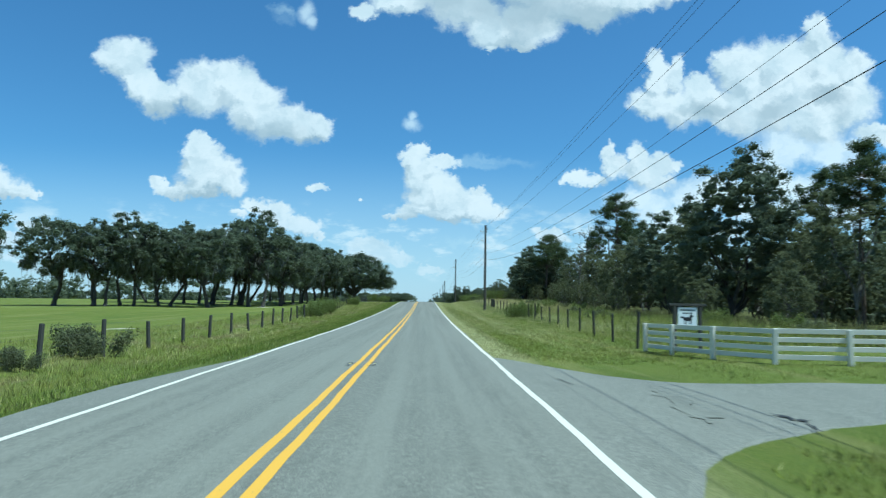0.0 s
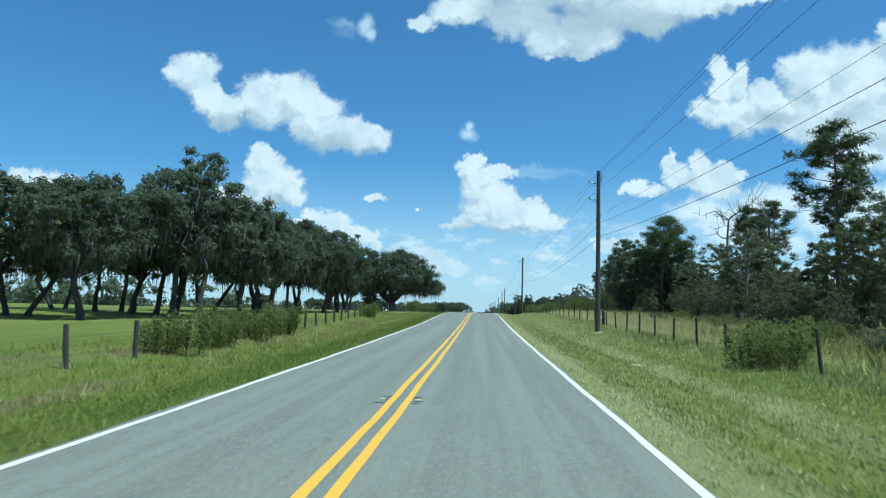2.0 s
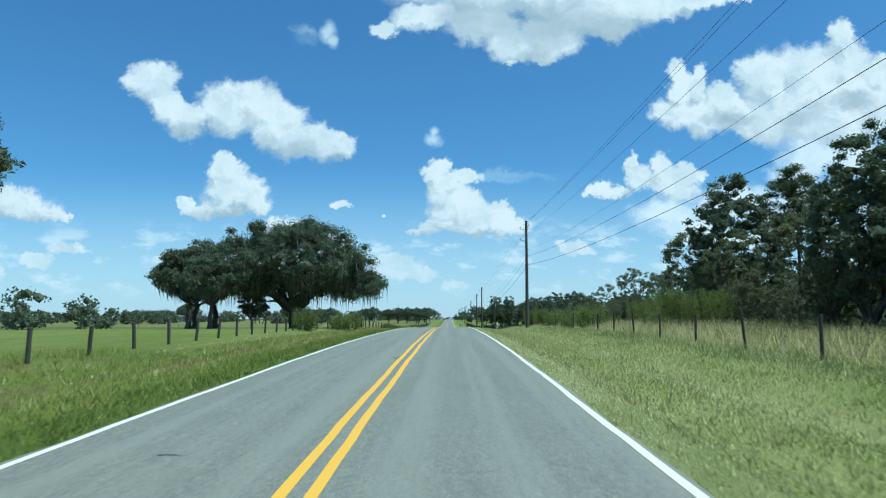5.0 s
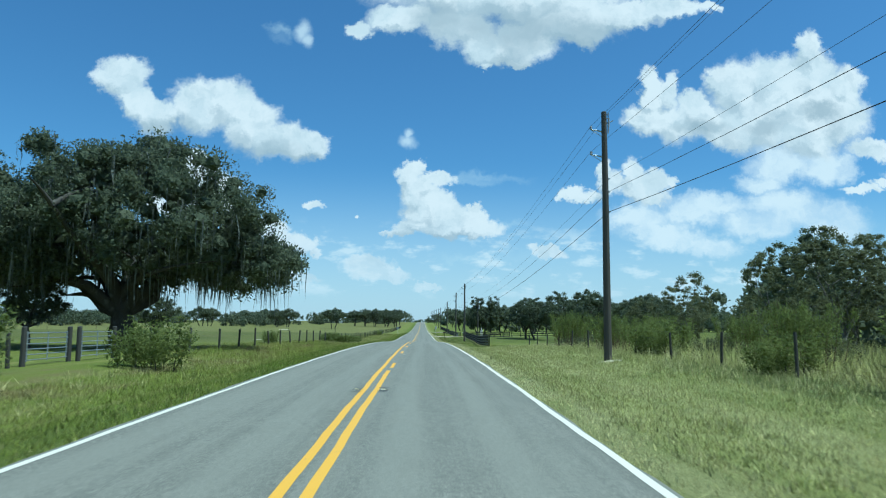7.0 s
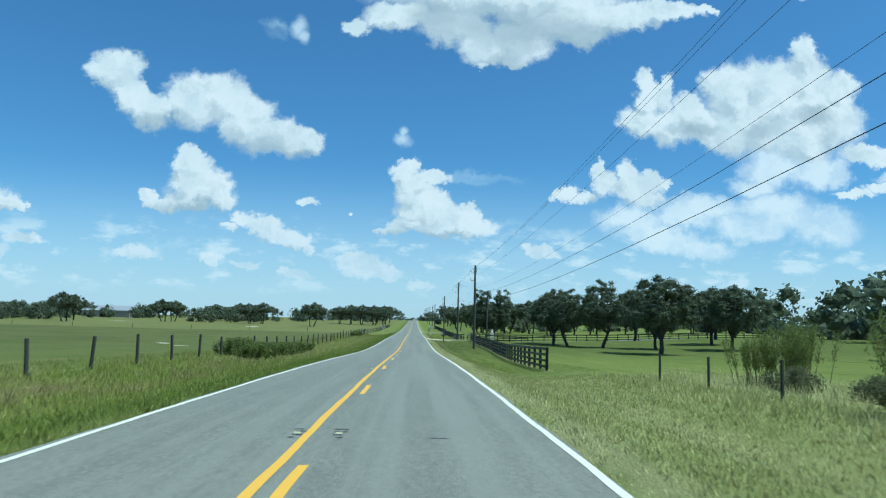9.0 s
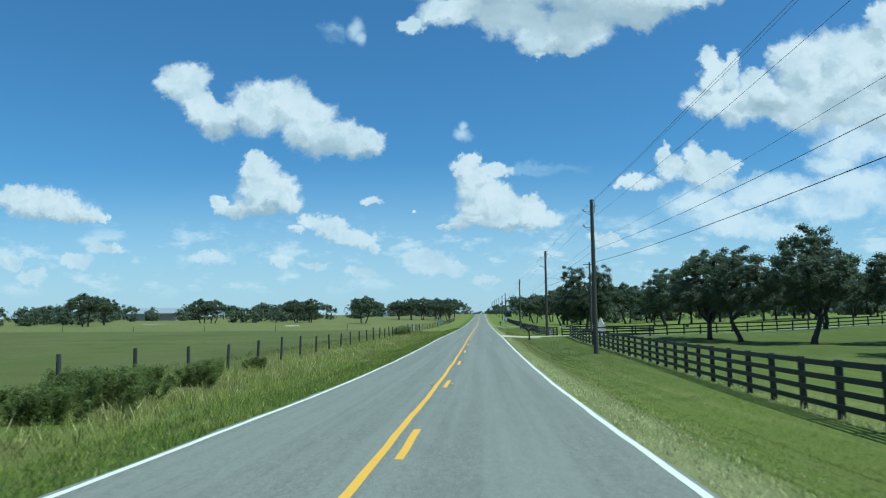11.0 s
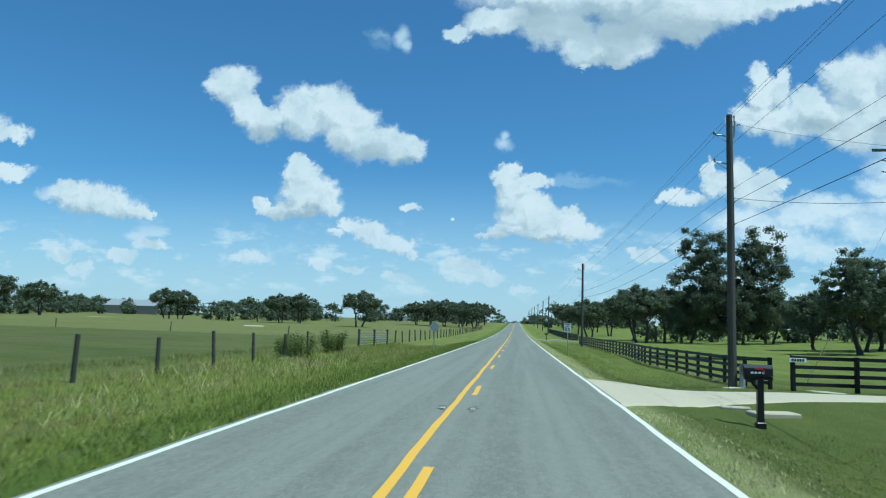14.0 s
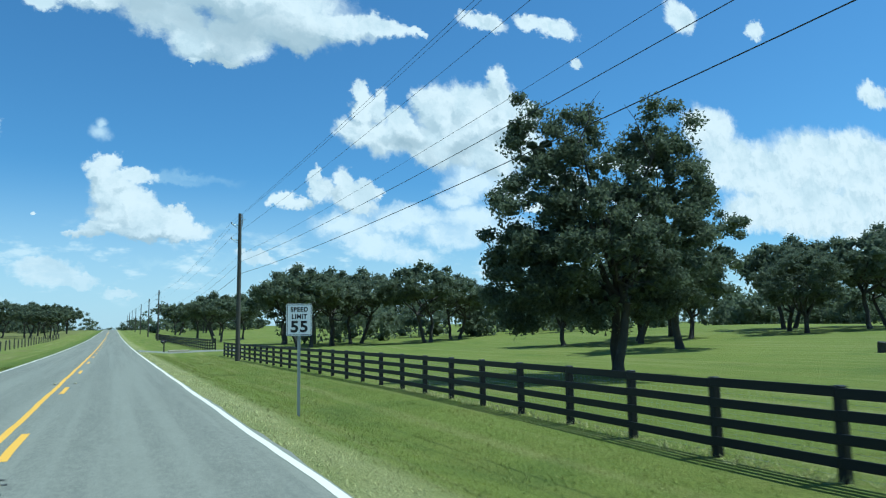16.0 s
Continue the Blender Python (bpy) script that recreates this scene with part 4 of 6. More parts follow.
# the great oak by the gate, and its neighbours
great = tagged(make_tree("oak_tree", OAK_LEAF, BARK, 5, 13.6, 3.0, 10.9, 0.85, 10, 950, 98000, 0.22, moss=3000, flat=0.78, twigs=4, lean=0.3, gap=0.1, heart=0.52, strand=1.2, clump=(0.055, 0.125), lift=(-0.6, 0.0), drape=0.55,
                             lobes=((0, 0, 1, 1), (0, 0, 0.72, 1.07), (0, 0, 1, 0.95), (6.0, -3.5, 0.5, 0.5), (-6.5, 2.5, 0.5, 0.5), (1, 1, 1, 1))),
               "broad spreading live oak draped with long grey moss", "tree", "oaks by the gate")
plant(great, -18.6, 202.8, 0.99, 40, first=True, tall=1.05)
near_oak = tagged(make_tree("oak_tree", OAK_LEAF, BARK, 8, 10.6, 3.2, 5.4, 0.33, 6, 220, 19000, 0.22, moss=900, gap=0.1, clump=(0.075, 0.16), forks=1.0, drape=0.45),
                  "dark live oak with moss beside the great oak", "tree", "oaks by the gate")
stand([near_oak], [(0, -36.0, 214.0, 1.0, 210), (0, -23.6, 201.0, 0.42, 50), (0, -22.6, 219.0, 0.4, 150), (0, -30.6, 209.0, 1.2, 0), (0, -27.0, 194.9, 0.85, 120), (0, -33.0, 204.0, 1.05, 250)])

# mixed woodland beyond the fence on the other side
WOOD = [make_tree("woodland_tree", WOOD_LEAF, PALE_BARK, 31 + i, h, c, w, 0.17, 6, 150, n, size, gap=0.16, stems=st, lean=0.6, flat=0.95, heart=0.46, clump=(0.08, 0.17))
        for i, (h, c, w, st, n, size) in enumerate([(13.5, 2.2, 4.2, 1, 9500, 0.21), (11.5, 1.6, 3.8, 2, 8500, 0.21), (9.0, 0.8, 3.4, 2, 6500, 0.21)])]
WOOD.append(make_tree("woodland_tree", OAK_LEAF, BARK, 37, 15.0, 1.0, 5.2, 0.3, 6, 280, 17000, 0.23, gap=0.04, flat=1.0, heart=0.64, clump=(0.085, 0.17)))
WOOD.append(make_tree("woodland_tree", WOOD_LEAF, BARK, 38, 12.5, 1.2, 4.4, 0.2, 4, 80, 4200, 0.32, gap=0.15, flat=0.95, heart=0.5))
for tree in WOOD:
    tagged(tree, "green broadleaved woodland tree behind the roadside fence", "tree", "trees of the wood")
PINES = [make_pine(51, 17.5, 7.5, 3.7, 0.22, 12000, 0.34), make_pine(52, 16.0, 5.8, 3.0, 0.19, 10000, 0.32), make_pine(53, 17.2, 8.5, 5.4, 0.26, 19000, 0.36)]
for tree in PINES:
    tagged(tree, "tall pine with a bare trunk and tufted crown", "tree", "pines of the wood")
rng = random.Random(4)
spots = [(3, 28.8, 60.0, 1.08, 10), (0, 33.5, 62.0, 0.9, 80), (3, 28.5, 178.0, 0.95, 200), (0, 29.5, 120.0, 0.9, 160), (1, 23.5, 152.0, 0.8, 20),
         (0, 30.0, 168.0, 0.95, 20), (0, 26.5, 196.0, 0.6, 120), (0, 27.5, 66.0, 1.0, 120), (1, 31.5, 56.5, 0.95, 250), (1, 24.2, 62.0, 0.75, 10), (1, 24.0, 80.0, 0.9, 70)]
for i in range(50):
    y = 36 + i * 3.5 + rng.uniform(-2, 2)
    front = 25.5 - 4.5 * float(ramp(y, 120, 200))
    deep = rng.uniform(0, 22)
    spots.append((4 if deep > 11 else rng.choice([0, 0, 1, 1, 2, 3]), front + deep, y, rng.uniform(0.72, 1.05) * (1 - 0.42 * float(ramp(y, 170, 195))), rng.uniform(0, 360)))
for i in range(24):
    y = 40 + i * 7.3 + rng.uniform(-3, 3)
    spots.append((2, 23.5 - 3.0 * float(ramp(y, 120, 200)) + rng.uniform(-1, 3), y, rng.uniform(0.45, 0.7), rng.uniform(0, 360)))
for i in range(30):
    spots.append((4, rng.uniform(30, 46), 42 + i * 5.4 + rng.uniform(-2, 2), rng.uniform(0.45, 0.65), rng.uniform(0, 360)))
spots += [(1, 24.1, 215.2, 0.76, 30), (0, 40.0, 232.8, 1.0, 70), (2, 19.3, 213.0, 0.62, 10), (0, 42.5, 219.0, 0.95, 200), (0, 25.6, 183.0, 0.9, 75), (1, 30.5, 190.0, 0.9, 30), (3, 48.0, 240.0, 0.95, 5)]
spots += [(3, 22.6, 147.0, 0.72, 40), (3, 26.0, 148.5, 0.68, 130), (3, 29.2, 147.0, 0.58, 250), (3, 32.4, 148.0, 0.52, 310), (2, 23.8, 141.0, 0.6, 15), (2, 27.5, 140.0, 0.62, 95),
          (4, 24.5, 144.0, 0.62, 60), (4, 30.8, 142.5, 0.6, 170)]
stand(WOOD, spots)
stand(PINES, [(0, 29.5, 101.5, 0.96, 0), (2, 26.2, 143.5, 0.8, 60), (1, 38.7, 63.5, 0.85, 10), (1, 31.8, 48.0, 0.95, 90), (0, 46.3, 156.0, 1.1, 120),
              (1, 35.0, 86.0, 1.0, 200), (1, 40.0, 122.0, 1.08, 20), (1, 33.0, 128.0, 0.98, 320), (0, 34.0, 178.0, 0.9, 32), (2, 31.6, 155.0, 0.9, 200)])


def bare_tree(seed, height, trunk):
    """A dead tree: a leaning trunk, crooked limbs and bare twigs."""
    rng = np.random.default_rng(seed)
    root = empty("dead_tree", 0, 0, 0)
    bm = bmesh.new()
    stem = limb_path(rng, (0, 0, -0.3), (0.5, 0.4, height * 0.8), 0, 0.15, 7)
    add_tube(bm, stem, [trunk * (1.2 - 0.13 * i) for i in range(7)], 8)
    for i in range(13):
        p = stem[int(rng.integers(3, 7))]
        a = rng.uniform(0, 2 * math.pi)
        reach = height * rng.uniform(0.15, 0.32)
        q = p + Vector((reach * math.cos(a), reach * math.sin(a), reach * rng.uniform(0.1, 0.9)))
        lp = limb_path(rng, p, q, rng.uniform(-0.2, 0.4), 0.22, 6)
        add_tube(bm, lp, [trunk * 0.4 * (1 - 0.17 * k) for k in range(6)], 5)
        for j in range(5):
            u = lp[int(rng.integers(2, 6))]
            v = u + Vector(rng.normal(scale=height * 0.06, size=3)) + Vector((0, 0, 0.3))
            add_tube(bm, limb_path(rng, u, v, 0.0, 0.08, 4), [0.035, 0.028, 0.02, 0.008], 4)
    part("trunk", bm, PALE_BARK, root, smooth=True)
    return root


dead = tagged(bare_tree(91, 13.5, 0.2), "bare grey dead tree standing among the woodland", "tree")
plant(dead, 33.2, 137.0, 1.22, 30, first=True)
plant(dead, 36.5, 131.0, 0.95, 160)
plant(dead, 26.0, 112.0, 0.62, 250)

# trees of the paddock and along the road beyond
FIELD = [make_tree("pasture_tree", OAK_LEAF, BARK, 61, 12.7, 1.5, 4.7, 0.26, 8, 620, 66000, 0.165, gap=0.06, stems=2, flat=1.0, lean=0.25, heart=0.5, clump=(0.08, 0.16), forks=2.0,
                   lobes=((2.3, -1.4, 0.5, 1.03), (-2.0, 1.6, 0.5, 1.03), (0.2, 0.2, 0.98, 0.6), (2.2, -1.4, 0.52, 0.92), (-2.4, 1.8, 0.56, 0.88),
                          (0.1, 0.0, 0.66, 0.9), (-2.8, 2.0, 0.5, 0.5), (0.0, 0.0, 0.9, 0.66))),
         make_tree("pasture_tree", OAK_LEAF, BARK, 62, 11.0, 2.0, 5.4, 0.3, 6, 270, 18000, 0.22, gap=0.06, moss=260, lean=0.3, clump=(0.08, 0.16), heart=0.66, flat=0.95, forks=1.0),
         make_tree("pasture_tree", OAK_LEAF, BARK, 63, 10.0, 2.2, 4.4, 0.25, 5, 220, 14000, 0.21, gap=0.1, lean=0.6, clump=(0.085, 0.17), heart=0.62, flat=0.95, forks=1.0),
         make_tree("pasture_tree", OAK_LEAF, BARK, 64, 8.8, 3.3, 5.8, 0.27, 5, 150, 6500, 0.34, gap=0.05, stems=2, lean=0.8, flat=0.45, heart=0.64, clump=(0.1, 0.18), forks=0.95)]
for tree, words in zip(FIELD, ("tall twin-trunked oak with a dense dark crown in the paddock", "round-crowned dark oak on mown pasture",
                               "oak with a leaning trunk on mown pasture", "dark oak standing far out on the pasture")):
    tagged(tree, words, "tree", "oaks of the pasture")
stand(FIELD, [(0, 20.8, 377.6, 1.03, 20), (2, 45.0, 404.0, 0.95, 100), (1, 49.0, 409.0, 0.92, 100), (2, 53.0, 406.0, 0.98, 210), (1, 57.0, 413.0, 1.0, 10), (1, 41.5, 411.0, 0.85, 300), (2, 39.3, 393.0, 1.25, 30), (1, 25.6, 321.5, 1.0, 40), (2, 26.6, 315.0, 0.98, 0), 
              (2, 30.9, 309.5, 1.1, 200), (1, 38.0, 305.5, 0.9, 250), (1, 32.6, 288.0, 1.05, 70), (1, 48.0, 301.0, 1.0, 310), (1, 52.0, 318.0, 1.0, 15),
              (1, 44.0, 335.0, 1.0, 130), (3, 60.0, 335.0, 1.1, 80), (1, 62.0, 400.0, 0.85, 0), (2, 67.0, 406.0, 0.95, 60), (3, 72.0, 399.0, 1.05, 120),
              (3, 75.0, 412.0, 1.1, 180), (3, 83.0, 404.0, 1.05, 240), (3, 90.0, 410.0, 1.0, 300), (3, 24.0, 446.0, 1.1, 10), (3, 30.0, 452.0, 1.1, 90),
              (3, 36.0, 458.0, 1.15, 190), (3, 27.0, 470.0, 1.1, 280), (3, 42.0, 446.0, 1.15, 45), (3, 50.0, 452.0, 1.0, 135), (3, 20.0, 500.0, 1.0, 33),
              (3, 28.0, 520.0, 1.05, 66), (3, 22.0, 552.0, 1.0, 99), (3, 30.0, 580.0, 1.1, 11), (3, 22.0, 612.0, 1.1, 222), (3, 34.0, 640.0, 1.2, 121),
              (3, -136.0, 481.5, 1.15, 10), (3, -118.0, 539.3, 1.05, 20), (3, -113.0, 541.0, 1.0, 190), (3, -76.2, 535.1, 0.95, 80), (3, -71.0, 540.0, 1.0, 140),
              (3, -41.4, 500.3, 1.0, 200), (3, -150.0, 520.0, 1.1, 120), (3, -96.0, 600.0, 1.0, 15),
              (3, -14.5, 570.0, 0.9, 60), (3, -20.0, 584.0, 1.0, 160), (3, -28.0, 596.0, 1.1, 260), (3, -35.0, 606.0, 1.1, 300), (3, -22.0, 618.0, 1.1, 20),
              (3, -17.0, 640.0, 1.1, 77), (3, -42.0, 612.0, 1.0, 88), (3, -15.0, 670.0, 1.1, 99)])

# shrubs and tall weeds
SHRUBS = [tagged(make_shrub("shrub", SHRUB_LEAF, 71, 1.7, 3.0, 2.0, 5000, 0.12), "bushy green roadside shrub at the fence line", "shrub", "roadside shrubs"),
          tagged(make_weeds(72, 2.7, 2.8, 2.4, 46, 6500), "tall feathery green weeds on bare reddish stems", "weeds", "tall weeds"),
          tagged(make_shrub("shrub", WOOD_LEAF, 73, 1.3, 2.6, 2.0, 5200, 0.12), "low dark green bramble thicket in the verge", "shrub", "bramble thickets"),
          tagged(make_shrub("shrub", SHRUB_LEAF, 74, 1.05, 3.0, 2.4, 8000, 0.1, 20, 0.5, 0.5), "low green bramble thicket in the uncut verge", "shrub", "bramble thickets")]
rng = random.Random(9)
bushes = [(0, -9.9, 84.0, 0.95, 0), (0, -9.7, 69.0, 0.85, 100), (0, -9.6, 73.5, 0.95, 10), (0, -9.9, 78.5, 0.9, 60), (0, -11.6, 175.0, 1.15, 20), (0, -10.4, 117.0, 0.85, 40), (0, -9.6, 183.2, 1.1, 70), (0, -12.6, 220.0, 0.7, 20),
          (0, -10.9, 346.6, 0.72, 90), (0, -10.7, 354.4, 0.78, 0), (0, 10.1, 67.4, 0.85, 30), (0, 11.6, 69.2, 0.9, 120), (2, -9.6, 23.5, 0.75, 10), (2, -9.4, 19.0, 0.6, 80)]
for i in range(15):
    bushes.append((3, -9.3 - rng.uniform(0, 0.6) - 1.5 * (i % 2), 246.0 + i * 1.75 + rng.uniform(-0.8, 0.8), rng.uniform(0.85, 1.25) - 0.02 * i, rng.uniform(0, 360)))
bushes += [(3, -10.4, 280.0, 0.55, 30), (3, -10.6, 274.0, 0.7, 30)]
for i in range(24):
    y = 158 + i * 3.2 + rng.uniform(-1.2, 1.2)
    bushes.append((rng.choice([1, 1, 0, 2]), 13.4 + rng.uniform(-0.8, 5.0), y, rng.uniform(0.7, 1.15), rng.uniform(0, 360)))
for i in range(26):
    y = 36 + i * 3.75 + rng.uniform(-1.2, 1.2)
    bushes.append((rng.choice([0, 2, 2]), 18.5 + 2.5 * (y > 90) + rng.uniform(-2.5, 4.0), y, rng.uniform(0.6, 1.1), rng.uniform(0, 360)))
stand(SHRUBS, bushes)


def far_woods(name, spots, label, seed):
    """A far treeline joined into one: low trunks and rough crowns of large leaf sprigs."""
    rng = np.random.default_rng(seed)
    cos, faces, base = [], [], 0
    for x, y, h in spots:
        z = gz(x, y)
        n = int(rng.integers(270, 340))
        w = h * rng.uniform(0.42, 0.62)
        k = rng.normal(size=(14, 3))
        k /= np.linalg.norm(k, axis=1)[:, None]
        centres = np.array([x, y, z + h * 0.46]) + k * [w * 0.8, w * 0.8, h * 0.4]
        centres[:, 2] = np.maximum(centres[:, 2], z + h * 0.1)
        co, f = leaf_arrays(rng, centres, np.tile([w * 0.4, w * 0.4, h * 0.17], (14, 1)), n, h * 0.09, 0.7)
        co, f = joined(heart_arrays(rng, centres[:9], np.tile([w * 0.44, w * 0.44, h * 0.2], (9, 1)), 1, 0.55), (co, f))
        cos.append(co)
        faces.append(f + base)
        base += len(co)
        t = np.array([[x - 0.3, y, z - 0.5], [x + 0.3, y, z - 0.5], [x + 0.25, y, z + h * 0.5], [x - 0.25, y, z + h * 0.5]])
        cos.append(t)
        faces.append(np.array([[0, 1, 2], [0, 2, 3]]) + base)
        base += 4
    return tagged(array_object(name, np.concatenate(cos), np.concatenate(faces), OAK_LEAF), label, "trees", kind="stuff")


rng = random.Random(21)
far_left = [(-24 - 1.2 * i + rng.uniform(-6, 6), 680 + 90 * math.sin(i * 0.08) + rng.uniform(-20, 90) - i * 0.6, rng.uniform(6.0, 9.5)) for i in range(360)]
far_right = [(26 + 2.3 * i + rng.uniform(-8, 8), 690 - 1.3 * i + 40 * math.sin(i * 0.2) + rng.uniform(-40, 40), rng.uniform(10, 15)) for i in range(190)]
far_end = [(rng.uniform(-150, 150), 1000 + rng.uniform(0, 150), rng.uniform(9, 14)) for i in range(60) ]
far_woods("far_treeline", far_left, "dark treeline far across the pasture", 1)
far_woods("far_treeline", far_right, "dark treeline behind the paddocks", 2)
far_end += [(rng.uniform(-60, 60), 1420 + rng.uniform(0, 120), rng.uniform(9, 12)) for i in range(30)]
far_woods("far_treeline", [s for s in far_end if abs(s[0]) > 12 or s[1] > 1400], "dark trees where the road meets the sky", 3)
far_woods("far_treeline", [(-75 - 4.5 * i + rng.uniform(-8, 8), 215 + rng.uniform(-25, 60) + i * 2, rng.uniform(6, 10)) for i in range(50)], "treeline behind the oak pasture", 4)
far_woods("far_treeline", [(62 + rng.uniform(0, 60), 30 + i * 4.2 + rng.uniform(-8, 8), rng.uniform(10, 15)) for i in range(60)], "depth of the wood behind its first trees", 5)
far_woods("far_treeline", [(34 + i * 2.4 + rng.uniform(-6, 6), 476 - i * 0.8 + rng.uniform(-14, 14), rng.uniform(5.5, 9)) for i in range(56)], "hedge of trees behind the oak pasture", 7)
far_woods("far_treeline", [(80 + i * 3.2 + rng.uniform(-8, 8), 330 + i * 1.2 + rng.uniform(-20, 30), rng.uniform(10, 14)) for i in range(50)], "trees at the back of the paddock", 6)


far_woods("undergrowth", [(36 + rng.uniform(0, 20), 34 + i * 1.75 + rng.uniform(-2, 2), rng.uniform(3.5, 6.0)) for i in range(112)], "dense undergrowth inside the wood", 8)


def mesh_z(x, y):
    """The height of the ground sheet between its corners."""
    i = np.clip(np.searchsorted(GROUND_X, x) - 1, 0, len(GROUND_X) - 2)
    j = np.clip(np.searchsorted(GROUND_Y, y) - 1, 0, len(GROUND_Y) - 2)
    x0, x1, y0, y1 = GROUND_X[i], GROUND_X[i + 1], GROUND_Y[j], GROUND_Y[j + 1]
    u, v = (x - x0) / (x1 - x0), (y - y0) / (y1 - y0)
    low = bed(x0, y0) * (1 - u) + bed(x1, y0) * u
    return low * (1 - v) + (bed(x0, y1) * (1 - u) + bed(x1, y1) * u) * v


def grass(name, patches, mat, seed, label, width=0.008):
    """Blades of grass in tufts, joined: patches of (x from, x to, y from, y to, blades per square metre, height)."""
    rng = np.random.default_rng(seed)
    out = []
    for x0, x1, y0, y1, dense, tall in patches:
        n = int((x1 - x0) * (y1 - y0) * dense)
        tufts = max(1, n // 5)
        cx, cy = rng.uniform(x0, x1, tufts), rng.uniform(y0, y1, tufts)
        patchy = 0.5 + 0.5 * np.sin(cx * 1.7 + np.sin(cy * 0.31) * 3) * np.sin(cy * 0.47 + cx * 0.6)
        size = (0.75 + 0.35 * patchy) * rng.uniform(0.6, 1.25, tufts)
        k = rng.integers(0, tufts, n)
        x = np.clip(cx[k] + rng.normal(scale=0.09, size=n), x0, x1)
        y = cy[k] + rng.normal(scale=0.07, size=n)
        h = tall * size[k] * rng.uniform(0.5, 1.2, n)
        a = rng.uniform(0, 2 * np.pi, n)
        w = width * rng.uniform(0.7, 1.5, n)
        z = mesh_z(x, y) - 0.01
        foot = np.stack([x, y, z], -1)
        side = np.stack([np.cos(a) * w, np.sin(a) * w, 0 * a], -1)
        tip = foot + np.stack([rng.normal(scale=0.45, size=n) * h, rng.normal(scale=0.45, size=n) * h, h], -1)
        out.append(np.stack([foot - side, foot + side, tip], 1).reshape(-1, 3))
    co = np.concatenate(out)
    return tagged(array_object(name, co, np.arange(len(co)).reshape(-1, 3), mat), label, "grass", kind="stuff")


grass("verge_grass", [(-6.2, -4.65, 2, 19, 220, 0.14), (-6.2, -3.55, 19, 190, 220, 0.14), (-9.8, -6.2, 2, 190, 110, 0.2), (-6.2, -3.55, 190, 400, 200, 0.16), (-11.5, -6.2, 190, 380, 90, 0.3),
                      (-14.5, -9.8, 10, 140, 36, 0.3), (-15.5, -11.5, 190, 360, 26, 0.32)], BLADES, 1, "rough uncut green verge grass beside the road")
grass("verge_grass", [(4.4, 9.5, 21.5, 236, 140, 0.13), (9.5, 13.5, 21.5, 236, 90, 0.26), (8.5, 28, 15.9, 24, 60, 0.13), (7.4, 12, -6, 9.6, 120, 0.2), (4.2, 7.4, -8, 3.6, 120, 0.2), (4.3, 5.2, 3.6, 6.2, 180, 0.15), (5.2, 6.1, 3.6, 7.6, 180, 0.15), (6.1, 7.4, 3.6, 8.7, 180, 0.15)],
      BLADES, 2, "rough green verge grass in front of the wood")
grass("tall_grass", [(13.5, 24, 26, 215, 34, 0.9), (16, 30, 30, 150, 12, 0.9)], BLADES, 5, "tall rank grass between the fence and the wood", 0.016)
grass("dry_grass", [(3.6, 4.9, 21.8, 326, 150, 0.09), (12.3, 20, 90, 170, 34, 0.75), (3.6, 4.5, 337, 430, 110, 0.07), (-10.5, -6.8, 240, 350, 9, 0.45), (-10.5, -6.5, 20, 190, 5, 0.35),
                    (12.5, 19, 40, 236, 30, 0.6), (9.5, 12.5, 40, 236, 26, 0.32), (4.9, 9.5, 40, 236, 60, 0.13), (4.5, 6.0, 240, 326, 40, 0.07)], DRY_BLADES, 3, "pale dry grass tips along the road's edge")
grass("mown_grass", [(4.6, 10.0, 236, 326, 140, 0.07), (4.6, 10.2, 337, 425, 150, 0.065), (10.0, 13.0, 240, 330, 50, 0.1), (10.3, 14.0, 340, 400, 50, 0.08)],
      LAWN_BLADES, 4, "short mown green grass between road and fence", 0.006)

# ---------------------------------------------------------------- fences
def along(line, gap, start=0.0):
    """Points at even steps along a line of (x, y)."""
    pts = [np.array(p, float) for p in line]
    out, left = [], start
    for a, b in zip(pts, pts[1:]):
        d = np.linalg.norm(b - a)
        while left <= d:
            out.append(tuple(a + (b - a) * left / d))
            left += gap
        left -= d
    return out


def round_post(radius, height, sides=9):
    bm = bmesh.new()
    add_tube(bm, [(0, 0, -0.3), (0.004, 0, height * 0.5), (0, 0.004, height - 0.02), (0, 0, height)],
             [radius * 1.05, radius, radius * 0.97, radius * 0.88], sides)
    return bm


def wire_fence(line, gap, height, radius, label, strands=4, seed=0, start=0.0):
    rng = random.Random(seed)
    pts = along(line, gap, start)
    root = empty("wire_fence", pts[0][0], pts[0][1], gz(*pts[0]))
    x0, y0, z0 = root.matrix_basis.translation
    tagged(root, label, "fence")
    first, tops = None, []
    for x, y in pts:
        h = rng.uniform(0.9, 1.08)
        m = pose(x - x0, y - y0, gz(x, y) - z0, rng.uniform(-4, 4), rng.uniform(-4, 4), rng.uniform(0, 360)) @ Matrix.Diagonal((1, 1, h, 1))
        if first is None:
            first = part("post", round_post(radius, height), POST, root)
            first.matrix_basis = m
        else:
            share(first, root, m)
        tops.append((x - x0, y - y0, gz(x, y) - z0))
    for k in range(strands):
        bm = bmesh.new()
        up = height * (0.22 + 0.72 * k / (strands - 1))
        add_tube(bm, [(x, y, z + up) for x, y, z in tops], [0.0025] * len(tops), 3)
        part("wire", bm, RUSTY_WIRE, root)
    return root


